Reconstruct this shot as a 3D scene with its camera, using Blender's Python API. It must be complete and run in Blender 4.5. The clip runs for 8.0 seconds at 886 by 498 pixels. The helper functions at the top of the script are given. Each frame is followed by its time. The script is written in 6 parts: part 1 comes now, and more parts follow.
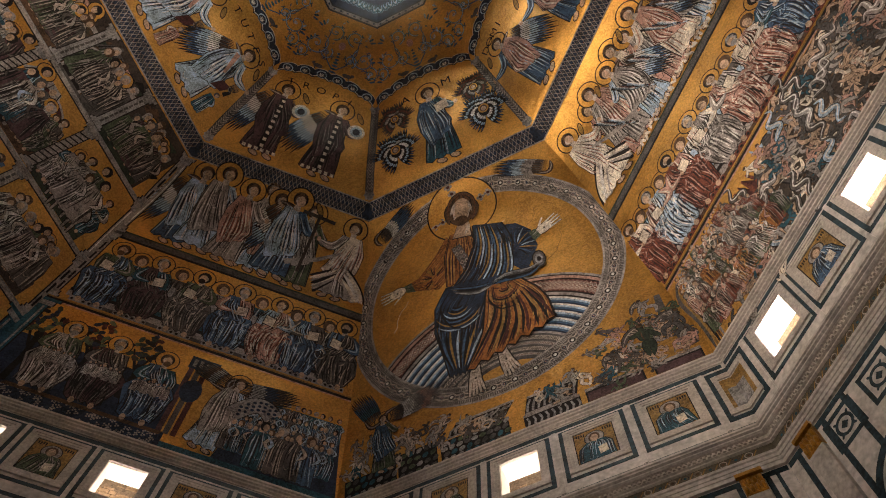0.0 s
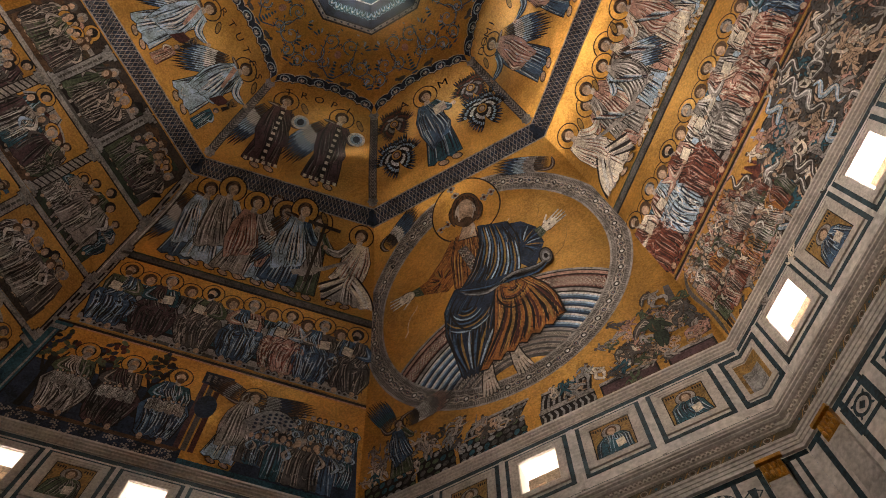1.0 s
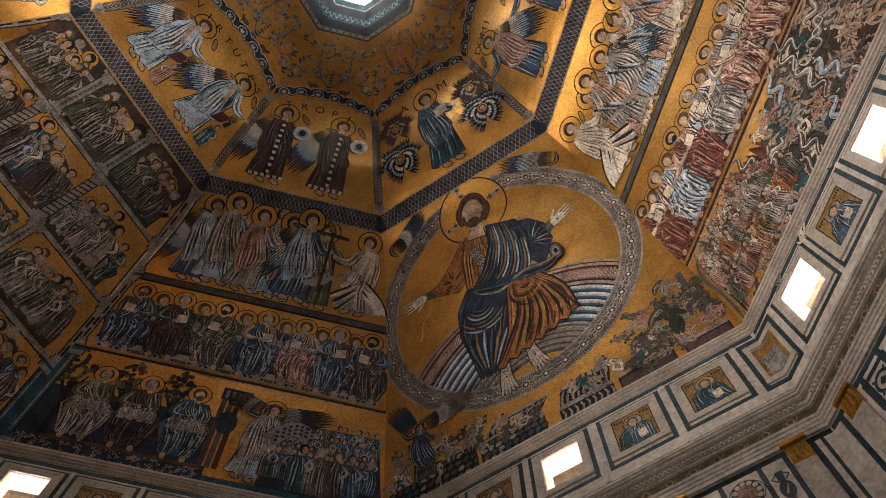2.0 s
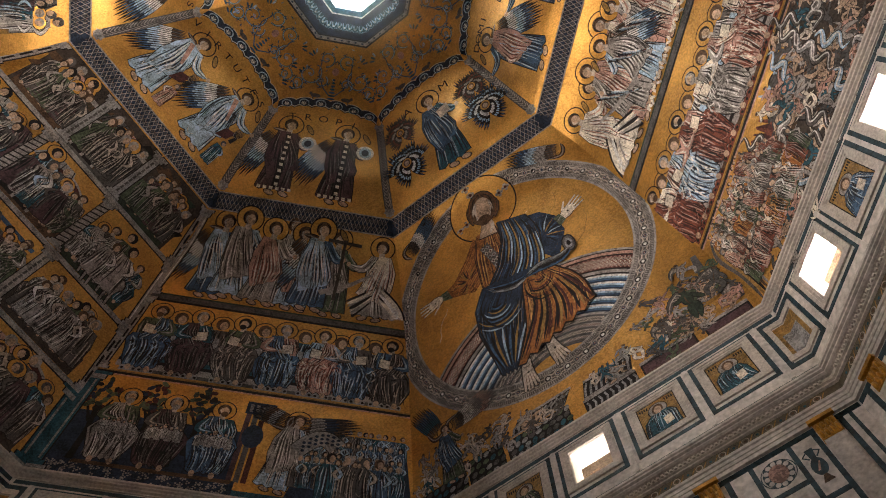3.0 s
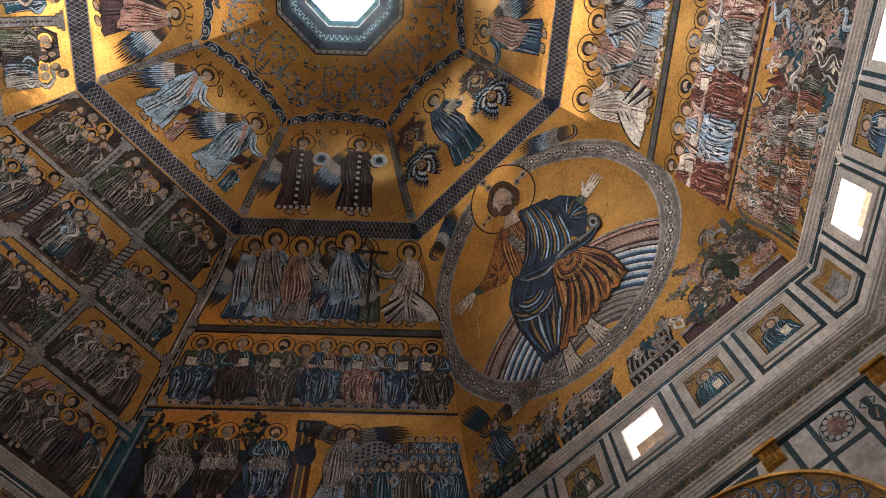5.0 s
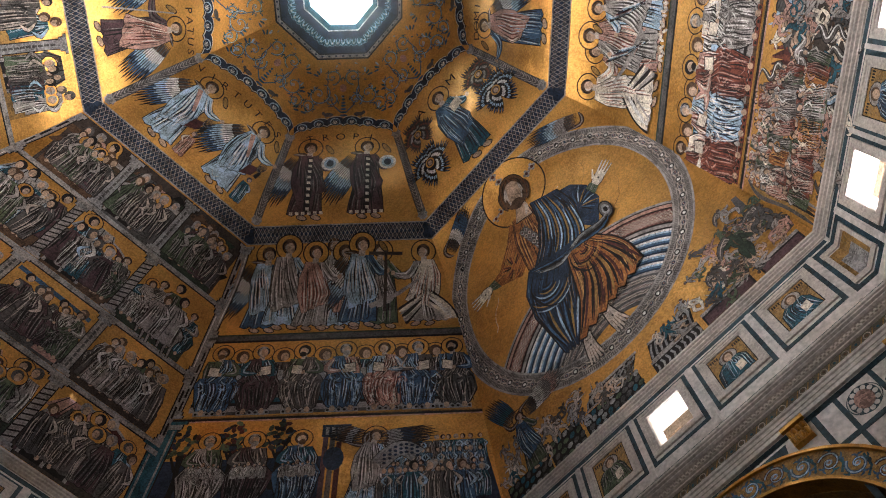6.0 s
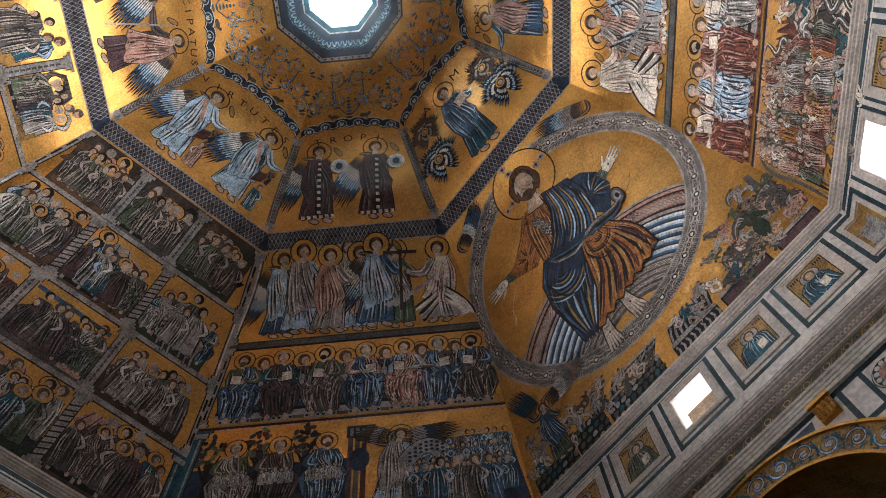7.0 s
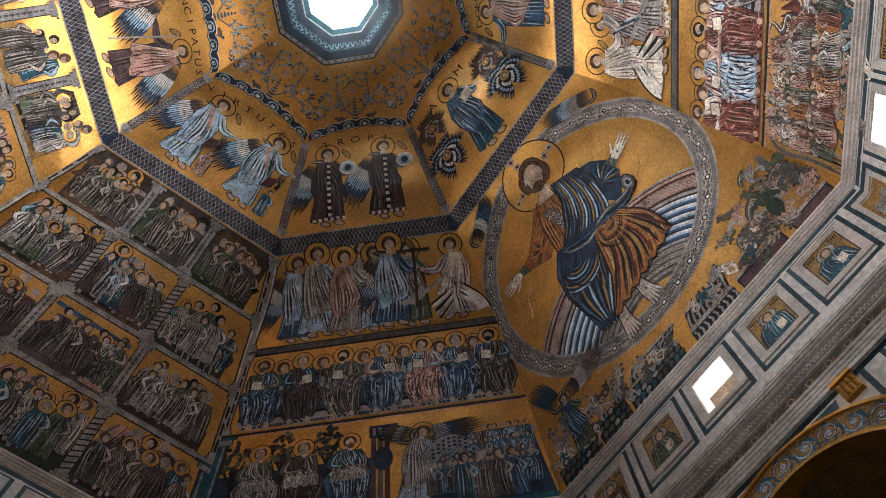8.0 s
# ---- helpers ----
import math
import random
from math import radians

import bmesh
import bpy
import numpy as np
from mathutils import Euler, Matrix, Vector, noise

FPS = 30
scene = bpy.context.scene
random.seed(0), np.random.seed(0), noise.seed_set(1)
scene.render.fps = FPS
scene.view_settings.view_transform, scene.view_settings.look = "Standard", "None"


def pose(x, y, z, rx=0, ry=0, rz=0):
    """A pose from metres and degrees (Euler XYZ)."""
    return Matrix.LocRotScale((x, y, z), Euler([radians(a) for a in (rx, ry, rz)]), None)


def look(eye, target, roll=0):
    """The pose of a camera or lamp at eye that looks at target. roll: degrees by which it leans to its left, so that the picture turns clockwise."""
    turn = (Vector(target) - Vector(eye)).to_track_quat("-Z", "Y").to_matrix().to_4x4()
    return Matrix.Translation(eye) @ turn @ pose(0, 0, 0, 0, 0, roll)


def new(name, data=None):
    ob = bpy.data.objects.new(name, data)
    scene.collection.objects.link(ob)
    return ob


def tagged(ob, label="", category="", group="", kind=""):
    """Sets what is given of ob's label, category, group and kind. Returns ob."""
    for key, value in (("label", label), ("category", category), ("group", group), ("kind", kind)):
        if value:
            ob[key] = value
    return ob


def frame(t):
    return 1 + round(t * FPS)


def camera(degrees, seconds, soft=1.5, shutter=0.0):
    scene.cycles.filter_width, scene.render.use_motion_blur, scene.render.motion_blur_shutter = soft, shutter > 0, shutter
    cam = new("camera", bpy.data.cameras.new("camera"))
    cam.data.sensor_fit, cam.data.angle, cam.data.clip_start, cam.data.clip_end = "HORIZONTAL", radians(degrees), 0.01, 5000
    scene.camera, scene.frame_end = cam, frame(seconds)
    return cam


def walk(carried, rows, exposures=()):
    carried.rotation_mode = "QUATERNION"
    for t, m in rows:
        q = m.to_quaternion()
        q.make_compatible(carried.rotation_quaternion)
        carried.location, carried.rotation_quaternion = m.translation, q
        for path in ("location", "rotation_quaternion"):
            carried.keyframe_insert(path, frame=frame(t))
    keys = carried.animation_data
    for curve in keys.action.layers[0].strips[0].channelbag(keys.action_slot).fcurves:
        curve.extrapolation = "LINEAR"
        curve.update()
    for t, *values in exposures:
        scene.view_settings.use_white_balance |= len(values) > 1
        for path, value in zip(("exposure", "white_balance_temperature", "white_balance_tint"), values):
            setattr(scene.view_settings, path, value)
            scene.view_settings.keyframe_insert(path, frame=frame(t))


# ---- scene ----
cam = camera(58.62, 8.0, soft=1.0)
Z0 = 18.7                      # springing of the vault above the floor
EYE = (3.038, 2.089, Z0 - 17.1)
walk(cam, [
    (0, pose(*EYE, 160.56, -1.57, 25.06)),
    (0.5, pose(*EYE, 160.61, -1.27, 26.42)),
    (1, pose(*EYE, 160.66, -0.96, 28.19)),
    (2.5, pose(*EYE, 160.78, -0.13, 33.84)),
    (3, pose(*EYE, 160.77, 0.05, 35.93)),
    (3.5, pose(*EYE, 160.73, 0.21, 37.87)),
    (4, pose(*EYE, 160.72, 0.42, 39.98)),
    (4.5, pose(*EYE, 160.69, 0.60, 41.81)),
    (6, pose(*EYE, 160.50, 1.03, 47.47)),
    (6.5, pose(*EYE, 160.39, 1.08, 49.05)),
    (7, pose(*EYE, 160.27, 1.20, 50.90)),
    (7.5, pose(*EYE, 160.16, 1.29, 52.51)),
    (8, pose(*EYE, 160.07, 1.31, 53.95)),
], exposures=[(0, -0.66, 8000, 17), (4, -0.45, 6950, 14), (8, -0.22, 6200, 12)])

# ---- light ----
world = bpy.data.worlds.new("world")
scene.world = world
world.use_nodes = True
wn = world.node_tree.nodes
sky = wn.new("ShaderNodeTexSky")
sky.sky_type, sky.sun_disc = "NISHITA", False
sky.sun_elevation, sky.sun_rotation = radians(48), radians(200)
wn["Background"].inputs["Strength"].default_value = 0.15
world.node_tree.links.new(sky.outputs[0], wn["Background"].inputs["Color"])
sun = new("sun", bpy.data.lights.new("sun", "SUN"))
sun.data.energy, sun.data.angle, sun.data.color = 3.0, radians(0.5), (1.0, 0.95, 0.86)
sun.matrix_world = look((0, 0, 60), (6.0, 3.0, 53.0))

# ---- plan of the octagon: azimuth and stretch of each corner ----
RIBS = [(68.82, .99), (113.66, 1.021), (156.66, 1.013), (202.84, 1.0), (247.5, 1.0), (292.5, 1.0), (337.5, 1.0), (22.5, 1.03)]
KNOT_Z = [0, 3.95, 7.1, 9.95, 10.25, 14.1, 16, 17.1]
KNOT_R = [12.6, 11.45, 10.2, 8.25, 7.85, 4.85, 2.42, 1.3]
C22 = math.cos(math.pi / 8)


def profile():
    z, r = np.array(KNOT_Z, float), np.array(KNOT_R, float)
    m, zs, rs = np.gradient(r, z), [], []
    for i in range(len(z) - 1):
        h = z[i + 1] - z[i]
        for t in np.linspace(0, 1, 16, endpoint=False):
            zs.append(z[i] + t * h)
            rs.append((2*t**3 - 3*t*t + 1) * r[i] + (t**3 - 2*t*t + t) * h * m[i] + (3*t*t - 2*t**3) * r[i+1] + (t**3 - t*t) * h * m[i+1])
    zs, rs = np.array(zs + [z[-1]]), np.array(rs + [r[-1]])
    s = np.concatenate([[0], np.cumsum(np.hypot(np.diff(zs), np.diff(rs)))])
    return zs, rs, s


PZ, PR, PS = profile()
S_TOP = float(PS[-1])


def s_of(z):
    return float(np.interp(z, PZ, PS)) if z > 0 else z


def rz(s):
    """Radius and height on the section at the arc length s."""
    if s <= 0:
        return 12.6, s
    return float(np.interp(s, PS, PR)), float(np.interp(s, PS, PZ))


def rib_dir(i):
    a, g = RIBS[i % 8]
    return Vector((math.cos(radians(a)), math.sin(radians(a)), 0)) * (g / C22)


SIDE = []
for k in range(8):
    right, left = rib_dir(k), rib_dir(k + 1)
    SIDE.append(((right + left) / 2, (right - left).normalized(), (right - left).length))


def surf(k, x, s, off=0.0):
    """A point of side k: x metres from its middle line, s metres up the section from the springing, off metres proud of it."""
    mid, along, _ = SIDE[k]
    r, z = rz(s)
    r2, z2 = rz(s + 0.05)
    r1, z1 = rz(s - 0.05)
    up = mid * (r2 - r1) + Vector((0, 0, z2 - z1))
    n = along.cross(up).normalized()
    return mid * r + along * x + Vector((0, 0, z + Z0)) + n * off


def half(k, s):
    return SIDE[k][2] * rz(s)[0] / 2


# ---- materials ----
MATS = {}


def paint(name, rgb, rough=0.6, metal=0.0, vary=0.35, big=0.9, fine=28.0, bump=0.25, spec=0.4, cells=0.0, tilt=0.0):
    """Broad stains and fine grain; with cells, small cubes of differing tone, tilted at random."""
    m = bpy.data.materials.new(name)
    m.use_nodes = True
    nt = m.node_tree
    b = nt.nodes["Principled BSDF"]
    co = nt.nodes.new("ShaderNodeTexCoord")
    n1, n2, mix, ramp = nt.nodes.new("ShaderNodeTexNoise"), nt.nodes.new("ShaderNodeTexNoise"), nt.nodes.new("ShaderNodeMath"), nt.nodes.new("ShaderNodeValToRGB")
    n1.inputs["Scale"].default_value, n1.inputs["Detail"].default_value = big, 5
    n2.inputs["Scale"].default_value, n2.inputs["Detail"].default_value = fine, 3
    for n in (n1, n2):
        nt.links.new(co.outputs["Object"], n.inputs["Vector"])
    fine_out = n2.outputs["Fac"]
    vor = None
    if cells:
        vor = nt.nodes.new("ShaderNodeTexVoronoi")
        vor.inputs["Scale"].default_value = cells
        nt.links.new(co.outputs["Object"], vor.inputs["Vector"])
        sep = nt.nodes.new("ShaderNodeSeparateColor")
        nt.links.new(vor.outputs["Color"], sep.inputs[0])
        rng_ = nt.nodes.new("ShaderNodeMapRange")
        rng_.inputs["To Min"].default_value, rng_.inputs["To Max"].default_value = 0.3, 0.7
        nt.links.new(sep.outputs[0], rng_.inputs["Value"])
        fine_out = rng_.outputs["Result"]
    mix.operation = "ADD"
    nt.links.new(n1.outputs["Fac"], mix.inputs[0])
    nt.links.new(fine_out, mix.inputs[1])
    half_ = nt.nodes.new("ShaderNodeMath")
    half_.operation, half_.inputs[1].default_value = "MULTIPLY", 0.5
    nt.links.new(mix.outputs[0], half_.inputs[0])
    e = ramp.color_ramp.elements
    e[0].position, e[1].position = 0.36, 0.64
    e[0].color = (*[c * (1 - vary) for c in rgb], 1)
    e[1].color = (*[min(1, c * (1 + vary)) for c in rgb], 1)
    nt.links.new(half_.outputs[0], ramp.inputs["Fac"])
    nt.links.new(ramp.outputs["Color"], b.inputs["Base Color"])
    b.inputs["Roughness"].default_value, b.inputs["Metallic"].default_value = rough, metal
    b.inputs["Specular IOR Level"].default_value = spec
    normal = None
    if tilt:
        geo, off, add, nrm = (nt.nodes.new(t_) for t_ in ("ShaderNodeNewGeometry", "ShaderNodeVectorMath", "ShaderNodeVectorMath", "ShaderNodeVectorMath"))
        off.operation, add.operation, nrm.operation = "MULTIPLY_ADD", "ADD", "NORMALIZE"
        off.inputs[1].default_value, off.inputs[2].default_value = (tilt,) * 3, (-tilt / 2,) * 3
        nt.links.new(vor.outputs["Color"], off.inputs[0])
        nt.links.new(off.outputs[0], add.inputs[0])
        nt.links.new(geo.outputs["Normal"], add.inputs[1])
        nt.links.new(add.outputs[0], nrm.inputs[0])
        normal = nrm.outputs[0]
    if bump:
        bp = nt.nodes.new("ShaderNodeBump")
        bp.inputs["Strength"].default_value, bp.inputs["Distance"].default_value = bump, 0.02
        nt.links.new(n2.outputs["Fac"], bp.inputs["Height"])
        if normal is not None:
            nt.links.new(normal, bp.inputs["Normal"])
        normal = bp.outputs["Normal"]
    if normal is not None:
        nt.links.new(normal, b.inputs["Normal"])
    MATS[name] = m
    return m


# mosaic pigments and gold leaf tesserae
paint("gold", (0.55, 0.29, 0.078), 0.37, 0.8, 0.34, 0.8, 30, 0.4, 0.4, 24, 0.2)
paint("gold_light", (0.64, 0.40, 0.12), 0.42, 0.7, 0.5, 2, 38, 0.5, 0.4, 26, 0.3)
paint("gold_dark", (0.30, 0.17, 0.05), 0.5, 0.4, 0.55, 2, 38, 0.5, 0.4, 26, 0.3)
for name_, rgb_ in (("ink", (.011, .009, .009)), ("dk_blue", (.016, .028, .05)), ("blue", (.04, .088, .15)), ("lt_blue", (.29, .40, .48)),
                    ("teal", (.016, .075, .10)), ("red", (.15, .045, .028)), ("dk_red", (.065, .02, .018)), ("rose", (.38, .22, .17)),
                    ("white", (.70, .66, .60)), ("grey", (.24, .235, .225)), ("dk_grey", (.07, .066, .062)), ("brown", (.085, .048, .027)),
                    ("green", (.07, .095, .055)), ("dk_green", (.025, .038, .026)), ("skin", (.40, .28, .19)), ("purple", (.07, .038, .042)),
                    ("orange", (.27, .10, .028)), ("cream", (.58, .50, .40)), ("stone", (.27, .245, .22)), ("earth", (.045, .034, .027)), ("rust", (.16, .06, .022)), ("slate", (.085, .076, .068)), ("amber", (.40, .20, .07)), ("bone", (.40, .34, .28))):
    paint("t_" + name_, (rgb_[0] * 1.12, rgb_[1] * 1.14, rgb_[2] * 1.26), 0.62, 0.0, 0.62, 2.2, 34, 0.25, 0.2, 26, 0.12)
# masonry
paint("marble", (.60, .56, .545), 0.45, 0, 0.36, 1.3, 9, 0.1)
paint("marble_grey", (.52, .485, .47), 0.5, 0, 0.36, 1.6, 12, 0.15)
paint("serpentine", (.016, .042, .060), 0.55, 0, 0.75, 2.6, 14, 0.06, 0.25)
paint("moulding", (.52, .475, .45), 0.5, 0, 0.32, 2, 16, 0.15)
paint("frieze", (.10, .085, .06), 0.6, 0, 0.3, 3, 16, 0.3)
paint("plaster", (.78, .73, .66), 0.8, 0, 0.1, 2, 10, 0.15)
paint("rubble", (.34, .25, .165), 0.85, 0, 0.4, 4, 18, 0.5)
paint("mortar", (.20, .16, .12), 0.9, 0, 0.4, 5, 20, 0.4)
paint("gilt", (.46, .23, .04), 0.38, 0.7, 0.35, 5, 25, 0.4)
paint("paving", (.30, .28, .265), 0.5, 0, 0.25, 1, 8, 0.1)


# ---- mesh helpers ----
def mesh_ob(name, bm, parent=None, mats=()):
    me = bpy.data.meshes.new(name)
    bm.to_mesh(me)
    bm.free()
    for m in mats:
        me.materials.append(MATS[m])
    ob = new(name, me)
    if parent is not None:
        ob.parent = parent
    return ob


def part(name, bm, material, parent, label=""):
    ob = mesh_ob(name, bm, parent, (material,) if isinstance(material, str) else material)
    if label:
        ob["label"] = label
    return ob


def empty(name, at, label, category, group="", kind=""):
    ob = new(name)
    ob.empty_display_size = 0.2
    ob.location = (0, 0, 0)
    return tagged(ob, label, category, group, kind)


class Sheet:
    """Flat shapes laid into side k of the vault, in metres across and up, on numbered layers a few millimetres apart."""

    def __init__(self, k):
        self.k, self.polys, self.piece = k, [], ""

    def add(self, pts, mat, layer=1):
        self.polys.append((pts, mat, layer, self.piece))

    def quad(self, x0, y0, x1, y1, mat, layer=1):
        self.add([(x0, y0), (x1, y0), (x1, y1), (x0, y1)], mat, layer)

    def strip(self, line, w0, w1, mat, layer=1):
        """A ribbon along a line of points, its width going from w0 to w1."""
        n = len(line)
        lft, rgt = [], []
        for i, (x, y) in enumerate(line):
            a, b = line[max(i - 1, 0)], line[min(i + 1, n - 1)]
            d = math.hypot(b[0] - a[0], b[1] - a[1]) or 1
            nx, ny = -(b[1] - a[1]) / d, (b[0] - a[0]) / d
            w = (w0 + (w1 - w0) * i / max(n - 1, 1)) / 2
            lft.append((x + nx * w, y + ny * w))
            rgt.append((x - nx * w, y - ny * w))
        for i in range(n - 1):
            self.add([lft[i], rgt[i], rgt[i + 1], lft[i + 1]], mat, layer)

    def curve(self, line, m=10):
        """Points of a smooth curve through the given ones."""
        out, n = [], len(line)
        for i in range(m + 1):
            t = i / m * (n - 1)
            a = min(int(t), n - 2)
            f = t - a
            p0, p1, p2, p3 = line[max(a - 1, 0)], line[a], line[a + 1], line[min(a + 2, n - 1)]
            out.append(tuple(.5 * (2 * p1[q_] + (p2[q_] - p0[q_]) * f + (2 * p0[q_] - 5 * p1[q_] + 4 * p2[q_] - p3[q_]) * f * f + (3 * p1[q_] - p0[q_] - 3 * p2[q_] + p3[q_]) * f ** 3) for q_ in (0, 1)))
        return out

    def spindle(self, line, w, mat, layer=1, m=8, full=0.5):
        """A smooth stroke, fine at both ends, widest at the share full of its length."""
        pts = self.curve(line, m)
        lft, rgt = [], []
        for i, (x, y) in enumerate(pts):
            a, b = pts[max(i - 1, 0)], pts[min(i + 1, m)]
            d = math.hypot(b[0] - a[0], b[1] - a[1]) or 1
            t = i / m
            u = t / full * .5 if t < full else .5 + (t - full) / (1 - full) * .5
            g = w / 2 * (.06 + .94 * math.sin(math.pi * min(max(u, 0), 1)) ** .8)
            lft.append((x - (b[1] - a[1]) / d * g, y + (b[0] - a[0]) / d * g))
            rgt.append((x + (b[1] - a[1]) / d * g, y - (b[0] - a[0]) / d * g))
        for i in range(m):
            self.add([lft[i], rgt[i], rgt[i + 1], lft[i + 1]], mat, layer)

    def disc(self, x, y, rx, ry, mat, layer=1, n=16, turn=0.0):
        c, s = math.cos(turn), math.sin(turn)
        pts = []
        for i in range(n):
            a = 2 * math.pi * i / n
            u, v = rx * math.cos(a), ry * math.sin(a)
            pts.append((x + u * c - v * s, y + u * s + v * c))
        self.add(pts, mat, layer)

    def ring(self, x, y, r0, r1, mat, layer=1, n=64, a0=0.0, a1=2 * math.pi, clip=None):
        for i in range(n):
            a, b = a0 + (a1 - a0) * i / n, a0 + (a1 - a0) * (i + 1) / n
            self.add([(x + r * math.cos(t), y + r * math.sin(t)) for r, t in ((r0, a), (r1, a), (r1, b), (r0, b))], mat, layer)

    def build(self, name, parent=None, step=0.2, lift=0.0025):
        """One mesh of the first piece drawn; further pieces become meshes under it."""
        order = []
        for q_ in self.polys:
            if q_[3] not in order:
                order.append(q_[3])
        if "robe" in order:
            order.remove("robe")
            order.insert(0, "robe")
        main = None
        for piece in order:
            ob = self.one(name if main is None else piece, main or parent, [q_ for q_ in self.polys if q_[3] == piece], step, lift)
            main = main or ob
        self.polys = []
        return main

    def one(self, name, parent, polys, step, lift):
        bm = bmesh.new()
        mats, index = [], {}
        lo, hi = 1e9, -1e9
        for pts, mat, layer, _ in polys:
            if mat not in index:
                index[mat] = len(mats)
                mats.append(mat)
            vs = [bm.verts.new((x, y, layer * lift)) for x, y in pts]
            lo, hi = min(lo, min(p[1] for p in pts)), max(hi, max(p[1] for p in pts))
            bm.faces.new(vs).material_index = index[mat]
        y = math.ceil(lo / step) * step
        while y < hi:
            bmesh.ops.bisect_plane(bm, geom=bm.verts[:] + bm.edges[:] + bm.faces[:], plane_co=(0, y, 0), plane_no=(0, 1, 0))
            y += step
        for f in bm.faces:
            f.normal_update()
            if f.normal.z < 0:
                f.normal_flip()
        for v in bm.verts:
            v.co = surf(self.k, v.co.x, v.co.y, v.co.z)
        return mesh_ob(name, bm, parent, mats)


def slab(k, x0, x1, s0, s1, o0, o1):
    """A bmesh block on side k, from o0 to o1 proud of it."""
    bm = bmesh.new()
    v = [bm.verts.new(surf(k, x, s, o)) for o in (o0, o1) for x, s in ((x0, s0), (x1, s0), (x1, s1), (x0, s1))]
    for f in ((3, 2, 1, 0), (4, 5, 6, 7), (0, 1, 5, 4), (1, 2, 6, 5), (2, 3, 7, 6), (3, 0, 4, 7)):
        bm.faces.new([v[i] for i in f])
    bmesh.ops.recalc_face_normals(bm, faces=bm.faces)
    return bm


def join(bms):
    out = bmesh.new()
    for b in bms:
        me = bpy.data.meshes.new("tmp")
        b.to_mesh(me)
        b.free()
        out.from_mesh(me)
        bpy.data.meshes.remove(me)
    return out


def frame_bm(k, x0, x1, s0, s1, w, o0, o1):
    """A rectangular frame of bar width w, outer edge x0..x1, s0..s1."""
    return join([slab(k, x0, x1, s1 - w, s1, o0, o1), slab(k, x0, x1, s0, s0 + w, o0, o1),
                 slab(k, x0, x0 + w, s0 + w, s1 - w, o0, o1), slab(k, x1 - w, x1, s0 + w, s1 - w, o0, o1)])


# ---- vault ----
COMPASS = ("west", "south_west", "south", "south_east", "east", "north_east", "north", "north_west")


def vault_side(k):
    bm = bmesh.new()
    rows = 126
    grid = []
    for o in (0.0, -0.58):
        for i in range(rows + 1):
            s = S_TOP * i / rows
            r, z = rz(s)
            for j in (0, 1):
                d = rib_dir(k + 1) if j == 0 else rib_dir(k)
                grid.append(bm.verts.new(d * (r - o) + Vector((0, 0, z + Z0 - o * .4))))
    n = (rows + 1) * 2
    for i in range(rows):
        a = i * 2
        bm.faces.new([grid[a], grid[a + 1], grid[a + 3], grid[a + 2]])
        bm.faces.new([grid[n + a], grid[n + a + 2], grid[n + a + 3], grid[n + a + 1]])
        bm.faces.new([grid[a], grid[a + 2], grid[n + a + 2], grid[n + a]])
        bm.faces.new([grid[a + 1], grid[n + a + 1], grid[n + a + 3], grid[a + 3]])
    for a in (0, rows * 2):
        bm.faces.new([grid[a], grid[n + a], grid[n + a + 1], grid[a + 1]])
    bmesh.ops.recalc_face_normals(bm, faces=bm.faces)
    ob = mesh_ob("vault_" + COMPASS[k], bm, None, ("gold",))
    return tagged(ob, "gold-ground mosaic side of a pointed octagonal vault", "vault", "vault sides", "structure")


VAULT = [vault_side(k) for k in range(8)]

# ---- attic, cornices and lower walls ----
SIDE_LEN = [SIDE[k][2] * 12.6 for k in range(8)]
# box centres across each side: w window, m saint's panel
BOXES = [[(-3.72, "m"), (-1.88, "m"), (-0.05, "w"), (1.85, "m"), (3.70, "m")],
         [(-3.62, "w"), (-1.86, "m"), (-0.10, "w"), (1.65, "m"), (3.42, "w")],
         [(-3.8, "m"), (-1.9, "m"), (0.0, "w"), (1.9, "m"), (3.8, "m")],
         # sides 3 to 6 are unseen: their windows are added to light the vault
         [(-3.7, "w"), (-1.85, "m"), (0.0, "w"), (1.85, "m"), (3.7, "w")],
         [(-3.7, "m"), (-1.85, "m"), (0.0, "w"), (1.85, "m"), (3.7, "m")],
         [(-3.7, "w"), (-1.85, "m"), (0.0, "w"), (1.85, "m"), (3.7, "w")],
         [(-3.7, "w"), (-1.85, "m"), (0.0, "w"), (1.85, "m"), (3.7, "w")],
         [(-3.77, "w"), (-2.05, "m"), (-0.28, "w"), (1.55, "m"), (3.4, "w")]]
WIN_W, WIN_T, WIN_B = 0.5, -0.84, -2.04


def rect_wall(k, cuts, bottom, top, holes, thick):
    """Blocks of a wall, leaving out the holes (x0, x1, z0, z1)."""
    blocks = []
    xs = sorted(cuts)
    for a, b in zip(xs, xs[1:]):
        hole = [h for h in holes if abs(h[0] - a) < 1e-6]
        if hole:
            blocks += [slab(k, a, b, bottom, hole[0][2], -thick, 0), slab(k, a, b, hole[0][3], top, -thick, 0)]
        else:
            blocks.append(slab(k, a, b, bottom, top, -thick, 0))
    return join(blocks)


